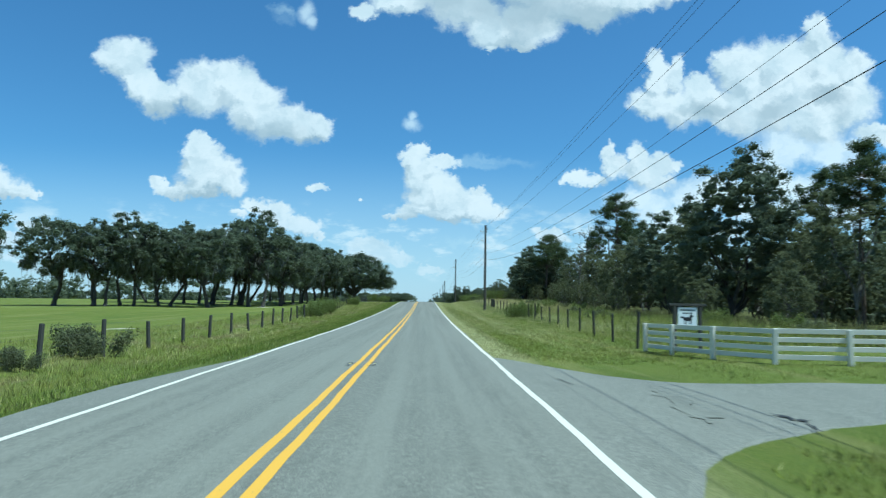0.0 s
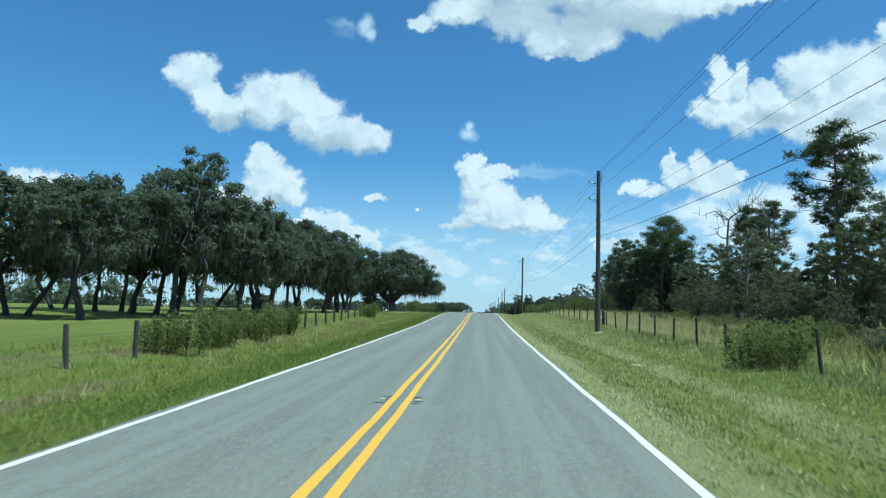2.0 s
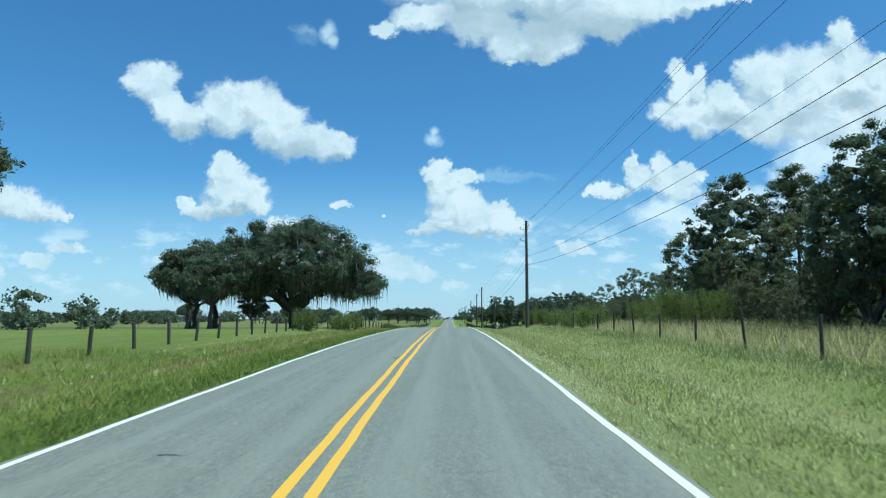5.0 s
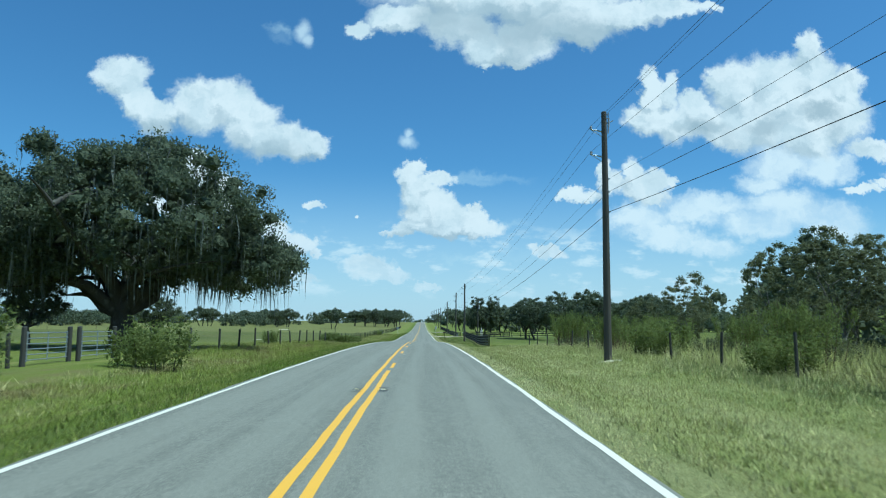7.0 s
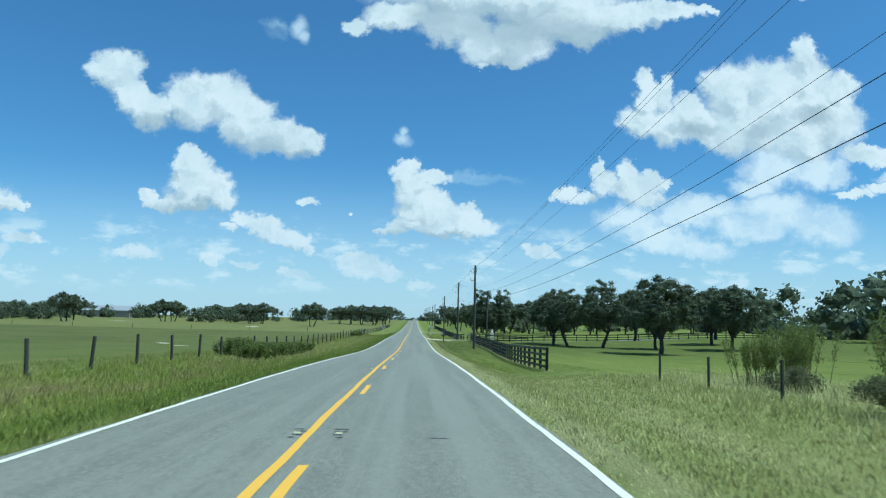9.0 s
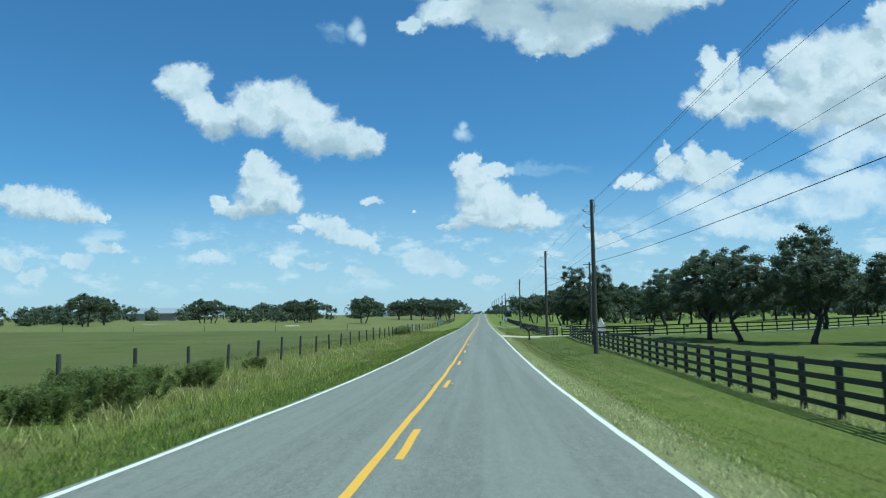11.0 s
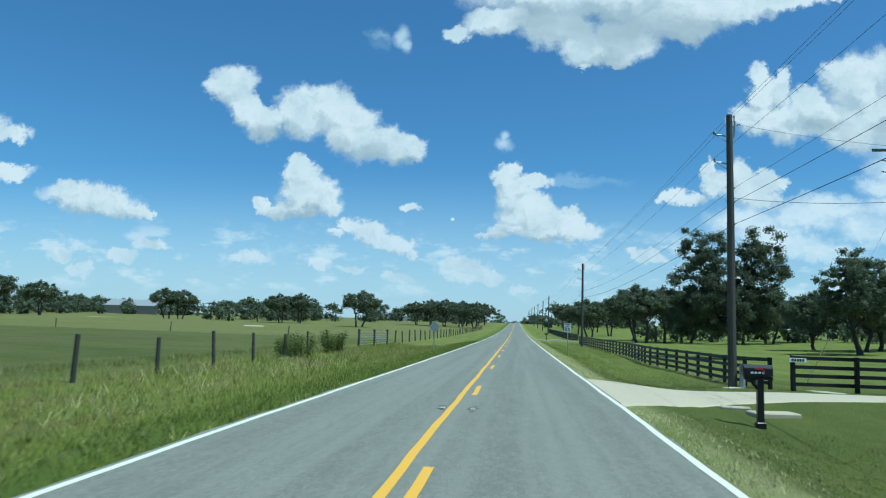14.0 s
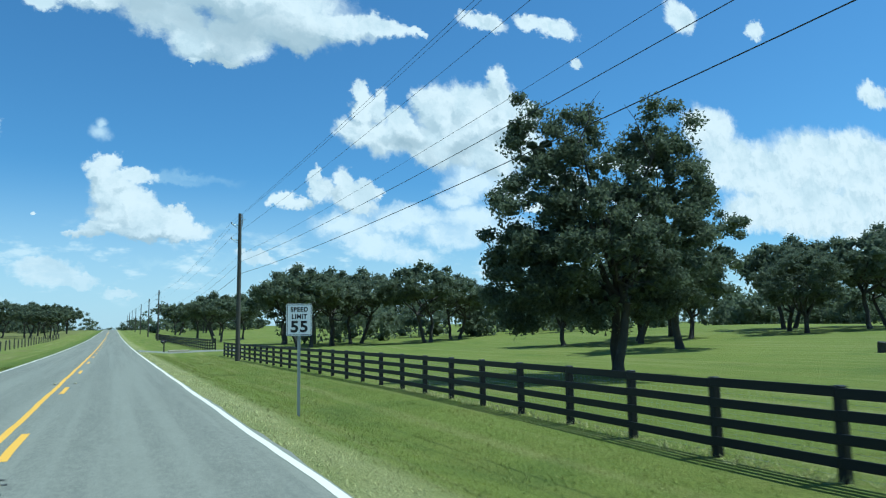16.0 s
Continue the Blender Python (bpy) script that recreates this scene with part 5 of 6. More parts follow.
LEFT_LINE = [(-8.8, -30), (-9.2, 45), (-9.8, 64), (-10.2, 90), (-11.0, 108), (-11.6, 130), (-12.8, 172), (-13.4, 181)]
wire_fence(LEFT_LINE, 3.93, 1.16, 0.075, "wire fence on weathered wooden posts along the pasture", seed=1, start=2.66)
wire_fence([(-12.6, 189), (-11.6, 200), (-11.4, 216), (-11.0, 262), (-11.0, 300), (-10.9, 335), (-11.2, 350), (-11.4, 364)], 4.55, 1.32, 0.07,
           "wire fence on dark wooden posts beside the field", seed=2, start=2.4)
wire_fence([(-11.2, 376.5), (-10.8, 420), (-10.8, 560)], 4.5, 1.3, 0.075, "wire fence on wooden posts running on down the road", seed=3)
wire_fence([(-12.6, 400), (-60, 399), (-150, 396)], 16, 1.25, 0.06, "line of thin posts across the pasture", 3, seed=5)
wire_fence([(9.7, 27.0), (10.9, 52), (11.6, 80), (11.9, 106.5)], 4.3, 1.35, 0.055, "thin-posted wire fence in front of the wood", seed=6)
wire_fence([(11.95, 110.9), (12.2, 130), (12.6, 170), (12.8, 236)], 5.5, 1.35, 0.055, "thin-posted wire fence overgrown with weeds", seed=7)


def board_fence(name, line, gap, height, post, boards, thick, mat, label, group="", start=0.0, proud=-1):
    """Square posts with boards nailed to one face, board by board."""
    pts = along(line, gap, start)
    root = empty(name, pts[0][0], pts[0][1], gz(*pts[0]))
    x0, y0, z0 = root.matrix_basis.translation
    tagged(root, label, "fence", group)
    rng = random.Random(len(pts))
    bm = bmesh.new()
    add_box(bm, -post / 2, post / 2, -post / 2, post / 2, -0.3, height, 0.012)
    first = part("post", bm, mat, root)
    bm = bmesh.new()
    add_box(bm, -thick / 2, thick / 2, 0, 1, -0.072, 0.072, 0.006)
    plank = part("board", bm, mat, root)
    used = False
    for i, (x, y) in enumerate(pts):
        q = pts[min(i + 1, len(pts) - 1)] if i + 1 < len(pts) else (2 * x - pts[i - 1][0], 2 * y - pts[i - 1][1])
        turn = math.degrees(math.atan2(-(q[0] - x), q[1] - y))
        m = pose(x - x0, y - y0, gz(x, y) - z0, rng.uniform(-1, 1), rng.uniform(-1, 1), turn)
        if i == 0:
            first.matrix_basis = m
        else:
            share(first, root, m)
        if i + 1 == len(pts):
            break
        span = math.hypot(q[0] - x, q[1] - y)
        rise = gz(*q) - gz(x, y)
        for k in range(boards):
            up = height * (0.2 + 0.73 * k / (boards - 1)) + rng.uniform(-0.012, 0.012)
            m = (pose(x - x0, y - y0, gz(x, y) - z0 + up, 0, 0, turn) @ pose(proud * (post / 2 + thick / 2), 0, 0, math.degrees(math.atan2(rise, span)), 0, 0)
                 @ Matrix.Diagonal((1, math.hypot(span, rise), 1, 1)))
            if not used:
                plank.matrix_basis, used = m, True
            else:
                share(plank, root, m)
    return root


BLACK = "black-painted four-board wooden fence along the paddock"
board_fence("board_fence", [(9.3, 240.5), (9.4, 250), (9.75, 260), (10.7, 278), (11.2, 288), (11.6, 305), (11.9, 331.8)], 2.27, 1.42, 0.15, 4, 0.03, BLACK_WOOD, BLACK, "black fences", 0.96)
paddock_fence = board_fence("board_fence", [(11.4, 338.0), (10.75, 343.4), (10.6, 352), (10.25, 358.5), (10.3, 361.5), (10.55, 365), (10.85, 371), (11.1, 377), (11.0, 400), (11.0, 424)], 2.25, 1.28, 0.14, 4, 0.03, BLACK_WOOD, BLACK, "black fences", 1.3)
board_fence("board_fence", [(12.0, 437), (12.0, 560)], 2.44, 1.38, 0.15, 4, 0.03, BLACK_WOOD, BLACK, "black fences")
board_fence("board_fence", [(11.8, 338.4), (26, 339.5)], 2.44, 1.38, 0.15, 4, 0.03, BLACK_WOOD, "black-painted board fence beside the driveway", "black fences")
board_fence("board_fence", [(14.2, 326), (40, 339), (110, 366)], 2.6, 1.3, 0.13, 3, 0.03, BLACK_WOOD, "black-painted board fence crossing the paddock", "black fences")
board_fence("ranch_fence", [(9.6, 25.7), (9.8, 23.9), (10.3, 21.95), (11.4, 20.1), (13.5, 19.8), (30, 19.0)], 2.05, 1.02, 0.13, 4, 0.035, WHITE_WOOD,
            "white-painted four-rail ranch fence at the side road")


# woven wire stapled to the back of the boards, and the strip that the mower leaves under them
NEAR_LINE = [(10.75, 343.4), (10.6, 352), (10.25, 358.5), (10.3, 361.5), (10.55, 365), (10.85, 371), (11.1, 377)]
bm = bmesh.new()
px, py, pz = paddock_fence.matrix_basis.translation
strands = along(NEAR_LINE, 0.15)
for x, y in strands:
    z = gz(x, y) - pz
    add_tube(bm, [(x - px + 0.08, y - py, z + 0.05), (x - px + 0.08, y - py, z + 1.18)], [0.0016, 0.0016], 3)
for k in range(8):
    add_tube(bm, [(x - px + 0.08, y - py, gz(x, y) - pz + 0.06 + 0.16 * k) for x, y in strands[::8]], [0.0016] * len(strands[::8]), 3)
tagged(part("woven_wire", bm, STEEL, paddock_fence, "thin grey woven wire mesh"), kind="stuff")


def under(line, dense, tall):
    """Narrow patches of grass along a fence line."""
    pts = along(line, 1.5)
    return [(x - 0.24, x + 0.24, y, y + 1.5, dense, tall) for x, y in pts]


grass("fence_grass", under([(9.3, 240.5), (9.4, 250), (9.75, 260), (10.7, 278), (11.2, 288), (11.6, 305), (11.9, 331)], 130, 0.16) + under(NEAR_LINE, 150, 0.17),
      DRY_BLADES, 6, "pale uncut grass left standing under the fence")

# ---------------------------------------------------------------- utility poles and wires
def make_pole(height, arms=True):
    root = empty("utility_pole", 0, 0, 0)
    bm = bmesh.new()
    add_tube(bm, [(0, 0, -1.0), (0, 0, height * 0.3), (0.01, 0, height * 0.65), (0, 0, height - 0.04), (0, 0, height)],
             [0.19, 0.17, 0.15, 0.125, 0.11], 12)
    part("shaft", bm, POLE, root, smooth=False)
    for up in (height - 0.9, height - 2.1):
        bm = bmesh.new()
        add_tube(bm, [(-0.1, 0, up - 0.06), (-0.35, 0, up), (-0.62, 0, up + 0.02)], [0.035, 0.03, 0.028], 6)
        add_tube(bm, [(-0.1, 0, up - 0.3), (-0.55, 0, up - 0.02)], [0.018, 0.018], 5)
        part("bracket_arm", bm, STEEL, root)
        bm = bmesh.new()
        for k, r in enumerate((0.05, 0.075, 0.05, 0.07, 0.045)):
            add_tube(bm, [(-0.62, 0, up + 0.03 + 0.035 * k), (-0.62, 0, up + 0.06 + 0.035 * k)], [r, r * 0.8], 8)
        part("insulator", bm, CERAMIC, root)
    bm = bmesh.new()
    add_tube(bm, [(0.05, 0, height - 0.35), (0.2, 0, height - 0.3), (0.2, 0, height - 0.05)], [0.03, 0.03, 0.04], 6)
    part("insulator", bm, CERAMIC, root)
    bm = bmesh.new()
    add_tube(bm, [(0.1, 0, height - 0.55), (0.3, -0.05, height - 0.5), (0.42, -0.08, height - 0.42)], [0.03, 0.025, 0.02], 5)
    add_tube(bm, [(0.22, -0.04, height - 0.3), (0.2, -0.05, height - 0.65), (0.17, -0.06, height - 1.05)], [0.035, 0.05, 0.03], 6)
    part("fuse_cutout", bm, CERAMIC, root)
    for up in (height - 3.2, height - 3.8, height - 4.75):
        bm = bmesh.new()
        add_box(bm, 0.09, 0.2, -0.05, 0.05, up - 0.05, up + 0.05, 0.01)
        add_tube(bm, [(-0.2, 0, up + 0.02), (0.26, 0, up + 0.02)], [0.012, 0.012], 5)
        part("cable_clamp", bm, STEEL, root)
    bm = bmesh.new()
    add_tube(bm, [(0.16, 0.03, 0.3), (0.14, 0.03, height * 0.6), (0.12, 0.02, height - 0.6)], [0.014] * 3, 4)
    part("ground_wire", bm, WIRE, root)
    return tagged(root, "tall round brown wooden utility pole beside the road", "utility pole", "roadside utility poles")


POLE_HEIGHT = 11.55
POLES = [(9.9, -58), (9.8, -3.5), (9.58, 94.9), (9.55, 187.3), (9.69, 297.4), (10.0, 340.0), (10.2, 409.6), (10.8, 528), (11.2, 586),
         (11.3, 655), (11.3, 725), (11.3, 795), (11.3, 865), (11.3, 935)]
pole = make_pole(POLE_HEIGHT)
for i, (x, y) in enumerate(POLES):
    m = pose(x, y, gz(x, y), 0, 0, 0)
    if i == 0:
        pole.matrix_basis = m
    else:
        copy_thing(pole, m)


def span(a, b, sag, radius, name, label, group="overhead wires"):
    bm = bmesh.new()
    pts = [(*(np.array(a[:2]) + (np.array(b[:2]) - a[:2]) * u), a[2] + (b[2] - a[2]) * u - 4 * sag * u * (1 - u)) for u in np.linspace(0, 1, 15)]
    add_tube(bm, pts, [radius * 0.85] * 15, 4)
    return tagged(part(name, bm, WIRE), label, "cable", group)


for (xa, ya), (xb, yb) in zip(POLES, POLES[1:]):
    za, zb = gz(xa, ya), gz(xb, yb)
    far = math.hypot(xb - xa, yb - ya)
    for dx, up, sag, r in ((0.2, POLE_HEIGHT - 0.03, 0.8, 0.008), (-0.62, POLE_HEIGHT - 0.7, 0.8, 0.008), (-0.62, POLE_HEIGHT - 1.9, 0.8, 0.008),
                           (0.15, POLE_HEIGHT - 3.2, 1.0, 0.008), (0.15, POLE_HEIGHT - 3.8, 1.15, 0.014), (0.15, POLE_HEIGHT - 4.75, 1.1, 0.018)):
        span((xa + dx, ya, za + up), (xb + dx, yb, zb + up), sag * (far / 95) ** 2, r, "overhead_wire",
             "thin dark overhead wire strung between utility poles")

# ---------------------------------------------------------------- signs, mailboxes, gates
def text_mesh(name, words, height, mat, parent, x, y, z, bold=0.0, wide=1.0):
    """Raised lettering that faces -y, centred at x."""
    curve = bpy.data.curves.new(name, "FONT")
    curve.body, curve.size, curve.align_x, curve.align_y = words, height * 1.38, "CENTER", "CENTER"
    curve.extrude, curve.offset, curve.space_character = 0.001, bold, 1.1
    holder = bpy.data.objects.new(name, curve)
    scene.collection.objects.link(holder)
    me = bpy.data.meshes.new_from_object(holder.evaluated_get(bpy.context.evaluated_depsgraph_get()))
    bpy.data.objects.remove(holder)
    bpy.data.curves.remove(curve)
    me.materials.clear()
    me.materials.append(mat)
    ob = new(name, me)
    ob.parent = parent
    ob.matrix_basis = pose(x, y, z, 90, 0, 0) @ Matrix.Diagonal((wide, 1, 1, 1))
    return ob


def plate(width, height, thick, corner, segments=5):
    """An upright plate with rounded corners, facing -y, centred on its middle."""
    bm = bmesh.new()
    ring = []
    for cx, cz, a0 in ((1, 1, 0), (-1, 1, 90), (-1, -1, 180), (1, -1, 270)):
        for k in range(segments + 1):
            a = radians(a0 + 90 * k / segments)
            ring.append((cx * (width / 2 - corner) + corner * math.cos(a), cz * (height / 2 - corner) + corner * math.sin(a)))
    front = [bm.verts.new((x, -thick / 2, z)) for x, z in ring]
    back = [bm.verts.new((x, thick / 2, z)) for x, z in ring]
    bm.faces.new(front)
    bm.faces.new(back[::-1])
    n = len(ring)
    for i in range(n):
        bm.faces.new((front[i], back[i], back[(i + 1) % n], front[(i + 1) % n]))
    bmesh.ops.recalc_face_normals(bm, faces=bm.faces)
    return bm


def sign_post(height):
    """A U-channel steel post."""
    bm = bmesh.new()
    add_box(bm, -0.02, 0.02, 0.012, 0.018, -0.4, height)
    add_box(bm, -0.035, -0.018, -0.006, 0.016, -0.4, height)
    add_box(bm, 0.018, 0.035, -0.006, 0.016, -0.4, height)
    return bm


def speed_sign(x, y, turn):
    root = tagged(empty("speed_limit_sign", x, y, gz(x, y), turn), "white speed limit sign on a steel post in the verge", "road sign")
    part("post", sign_post(2.64), STEEL, root)
    bm = plate(0.76, 0.95, 0.004, 0.05)
    panel = part("panel", bm, SIGN_WHITE, root)
    panel.matrix_basis = pose(0, -0.012, 2.25) @ Matrix.Diagonal((0.8, 1, 0.8, 1))
    rim = bmesh.new()
    for a, b, c, d in ((-0.36, 0.36, 0.435, 0.452), (-0.36, 0.36, -0.452, -0.435), (-0.358, -0.342, -0.435, 0.435), (0.342, 0.358, -0.435, 0.435)):
        add_box(rim, a, b, -0.0045, -0.003, c, d)
    part("border", rim, SIGN_BLACK, panel)
    text_mesh("lettering", "SPEED", 0.135, SIGN_BLACK, panel, 0, -0.004, 0.3, 0.006, 0.95)
    text_mesh("lettering", "LIMIT", 0.135, SIGN_BLACK, panel, 0, -0.004, 0.09, 0.006, 0.95)
    text_mesh("lettering", "55", 0.33, SIGN_BLACK, panel, 0, -0.004, -0.22, 0.014, 1.1)
    for up in (0.38, -0.38):
        bm = bmesh.new()
        add_tube(bm, [(0, -0.008, up), (0, 0.02, up)], [0.012, 0.012], 6)
        part("bolt", bm, STEEL, panel)
    return root


speed_sign(5.38, 369.7, -6)

diamond = tagged(empty("warning_sign", -6.2, 372.6, gz(-6.2, 372.6), 0), "back of a grey metal diamond warning sign on a post", "road sign")
part("post", sign_post(2.5), STEEL, diamond)
back_plate = part("panel", plate(0.76, 0.76, 0.004, 0.05), STEEL, diamond, "bare grey metal back")
back_plate.matrix_basis = pose(0, 0.03, 2.0, 0, 45, 0)


def mailbox(x, y, turn, label):
    root = tagged(empty("mailbox", x, y, gz(x, y), turn), label, "mailbox")
    bm = bmesh.new()
    add_box(bm, -0.06, 0.06, -0.06, 0.06, -0.3, 0.98, 0.012)
    add_box(bm, -0.09, 0.09, -0.09, 0.09, -0.02, 0.12, 0.015)
    part("post", bm, BLACK_PLASTIC, root)
    bm = bmesh.new()
    add_box(bm, -0.3, 0.24, -0.045, 0.045, 0.93, 1.0, 0.01)
    add_tube(bm, [(-0.02, 0, 0.72), (-0.2, 0, 0.95)], [0.03, 0.03], 6)
    part("bracket", bm, BLACK_PLASTIC, root)
    bm = bmesh.new()
    rim = [(-0.095, 0.0), (0.095, 0.0), (0.095, 0.13)] + [(0.095 * math.cos(a), 0.13 + 0.095 * math.sin(a)) for a in np.linspace(0.3, math.pi - 0.3, 7)] + [(-0.095, 0.13)]
    one, two = ([bm.verts.new((x0, p, 1.0 + q)) for p, q in rim] for x0 in (-0.32, 0.22))
    bm.faces.new(one)
    bm.faces.new(two[::-1])
    for i in range(len(rim)):
        bm.faces.new((one[i], two[i], two[(i + 1) % len(rim)], one[(i + 1) % len(rim)]))
    bmesh.ops.recalc_face_normals(bm, faces=bm.faces)
    box = part("box", bm, BLACK_PLASTIC, root)
    bm = bmesh.new()
    add_box(bm, -0.335, -0.322, -0.085, 0.085, 1.01, 1.2, 0.005)
    add_tube(bm, [(-0.34, -0.02, 1.19), (-0.36, 0, 1.21), (-0.34, 0.02, 1.19)], [0.006] * 3, 5)
    part("door", bm, BLACK_PLASTIC, box)
    bm = bmesh.new()
    add_box(bm, -0.12, 0.06, -0.106, -0.1, 1.13, 1.165)
    add_box(bm, 0.03, 0.06, -0.106, -0.1, 1.08, 1.165)
    part("flag", bm, RED, box, "red metal flag")
    bm = bmesh.new()
    for k in range(4):
        add_box(bm, -0.2 + 0.07 * k, -0.15 + 0.07 * k, -0.0985, -0.096, 1.05, 1.09)
    part("lettering_bars", bm, SIGN_WHITE, box)
    return root


mailbox(6.7, 326.6, 0, "black plastic mailbox on a black post with a red flag").scale = (1.18, 1.18, 1.18)
mailbox(6.2, 431.0, 0, "black mailbox on a post by the further driveway")


def block(name, x, y, sx, sy, h, turn, mat, label, category, bevel=0.03):
    root = empty(name, x, y, gz(x, y), turn)
    bm = bmesh.new()
    add_box(bm, -sx / 2, sx / 2, -sy / 2, sy / 2, -0.2, h, bevel)
    part("slab", bm, mat, root)
    return tagged(root, label, category)


block("culvert_end", 7.6, 328.4, 1.15, 0.6, 0.1, 8, CONCRETE, "pale concrete culvert slab lying in the verge", "slab")
block("culvert_end", 6.95, 329.3, 0.75, 0.35, 0.07, -12, CONCRETE, "broken pale concrete culvert piece in the verge", "slab")
block("culvert_end", 7.6, 430.5, 2.0, 0.8, 0.22, 0, CONCRETE, "pale concrete culvert slab by the further driveway", "slab")


def picket_gate(x, y0, y1):
    """A white double gate with a bell-shaped top, across the drive."""
    z = gz(x, (y0 + y1) / 2)
    root = tagged(empty("picket_gate", x, (y0 + y1) / 2, z), "white picket gate with a bell-shaped curved top", "gate")
    half = (y1 - y0) / 2
    for s in (-1, 1):
        bm = bmesh.new()
        add_box(bm, -0.08, 0.08, s * half - 0.08, s * half + 0.08, -0.3, 1.55, 0.015)
        add_box(bm, -0.1, 0.1, s * half - 0.1, s * half + 0.1, 1.55, 1.62, 0.02)
        part("gate_post", bm, WHITE_WOOD, root)
    rise = lambda v: 1.32 + 0.85 * 0.5 * (1 + math.cos(math.pi * v))  # noqa: E731
    bm = bmesh.new()
    top = [(0, half * 0.96 * v, rise(v)) for v in np.linspace(-1, 1, 25)]
    add_tube(bm, top, [0.045] * 25, 6)
    part("top_rail", bm, WHITE_WOOD, root)
    for up in (0.25, 0.95):
        bm = bmesh.new()
        add_box(bm, -0.02, 0.02, -half * 0.96, half * 0.96, up - 0.04, up + 0.04, 0.006)
        part("rail", bm, WHITE_WOOD, root)
    for i in range(31):
        v = -0.96 + 1.92 * i / 30
        bm = bmesh.new()
        add_box(bm, -0.012, 0.012, half * v * 0.97 - 0.024, half * v * 0.97 + 0.024, 0.08, rise(v) - 0.03)
        part("picket", bm, WHITE_WOOD, root)
    return root


picket_gate(16.2, 331.6, 336.6)


def tube_gate(x, y, length, turn, label):
    """A galvanised pipe farm gate."""
    root = tagged(empty("farm_gate", x, y, gz(x + 0.5, y), turn), label, "gate")
    for k in range(6):
        bm = bmesh.new()
        up = 0.22 + 0.2 * k
        add_tube(bm, [(0, 0.05, up), (0, length / 2, up), (0, length - 0.05, up)], [0.021] * 3, 6)
        part("rail", bm, STEEL, root)
    for v in (0.04, 0.5, 0.96):
        bm = bmesh.new()
        add_tube(bm, [(0.003, length * v, 0.16), (0.003, length * v, 0.7), (0.003, length * v, 1.28)], [0.024] * 3, 6)
        part("upright", bm, STEEL, root)
    for v in (-0.12, length + 0.12):
        bm = round_post(0.1, 1.45)
        post = part("gate_post", bm, POST, root)
        post.matrix_basis = pose(0, v, 0)
    return root


tube_gate(-13.45, 182.0, 3.4, 2, "galvanised pipe farm gate between stout wooden posts")
tube_gate(-13.3, 185.9, 2.9, -2, "galvanised pipe farm gate beside the great oak")
tube_gate(-11.45, 365.6, 4.6, -3, "galvanised pipe farm gate in the roadside fence")
tube_gate(-11.25, 370.8, 4.6, -3, "galvanised pipe farm gate in the roadside fence")

brace = tagged(empty("fence_brace", 11.9, 105.9, gz(11.9, 105.9)), "stout braced wooden posts at a gap in the fence", "fence")
for y, r in ((0.0, 0.13), (2.6, 0.14)):
    bm = round_post(r, 1.3, 10)
    post = part("post", bm, POST, brace)
    post.matrix_basis = pose(0, y, gz(11.9, 105.9 + y) - gz(11.9, 105.9), 2, -3, 0)
bm = bmesh.new()
add_tube(bm, [(0, 0.1, 0.42), (0, 1.3, 0.5), (0, 2.5, 0.58)], [0.05, 0.05, 0.05], 7)
part("brace_rail", bm, POST, brace)

# ranch sign behind the white fence
board = tagged(empty("ranch_sign", 10.75, 24.6, gz(10.75, 24.6), 12), "white hanging ranch sign between dark posts with a dark silhouette", "sign")
for x in (-0.5, 0.5):
    bm = bmesh.new()
    add_box(bm, x - 0.05, x + 0.05, -0.05, 0.05, -0.3, 1.62, 0.008)
    part("post", bm, POST, board)
bm = bmesh.new()
add_box(bm, -0.72, 0.72, -0.06, 0.06, 1.62, 1.7, 0.01)
part("crossbar", bm, POST, board)
face = part("panel", plate(0.74, 0.66, 0.03, 0.02), SIGN_WHITE, board)
face.matrix_basis = pose(0, 0, 1.24)
bm = bmesh.new()
for cx, cz, a, b in ((0.0, -0.08, 0.17, 0.075), (0.15, 0.02, 0.07, 0.06), (-0.2, -0.02, 0.08, 0.035)):
    ring = [bm.verts.new((cx + a * math.cos(k * math.pi / 8), -0.0175 - 0.001 * cx, cz + b * math.sin(k * math.pi / 8))) for k in range(16)]
    bm.faces.new(ring)
for x in (-0.13, -0.06, 0.08, 0.14):
    add_box(bm, x - 0.012, x + 0.012, -0.019, -0.0165, -0.26, -0.1)
part("silhouette", bm, SIGN_BLACK, face)
bm = bmesh.new()
for k in range(6):
    add_box(bm, -0.28 + 0.1 * k, -0.21 + 0.1 * k, -0.019, -0.0165, 0.2, 0.26)
for k in range(4):
    add_box(bm, -0.18 + 0.1 * k, -0.11 + 0.1 * k, -0.019, -0.0165, 0.1, 0.15)
part("lettering_bars", bm, SIGN_BLACK, face)
for x in (-0.28, 0.28):
    bm = bmesh.new()
    add_tube(bm, [(x, 0, 1.56), (x, 0, 1.63)], [0.008, 0.008], 5)
    part("chain", bm, STEEL, board)


# transformer pole behind the gate
spare = tagged(empty("utility_pole", 15.6, 335.8, gz(15.6, 338.0) - 0.02), "shorter wooden utility pole with a grey transformer can", "utility pole")
bm = bmesh.new()
add_tube(bm, [(0, 2.2, -1), (0, 2.2, 4), (0.01, 2.2, 9.4), (0, 2.2, 9.75)], [0.16, 0.14, 0.11, 0.09], 12)
part("shaft", bm, POLE, spare)
bm = bmesh.new()
add_tube(bm, [(0.32, 2.2, 7.2), (0.32, 2.2, 7.25), (0.32, 2.2, 8.05), (0.32, 2.2, 8.12), (0.32, 2.2, 8.18)], [0.18, 0.22, 0.22, 0.2, 0.08], 14)
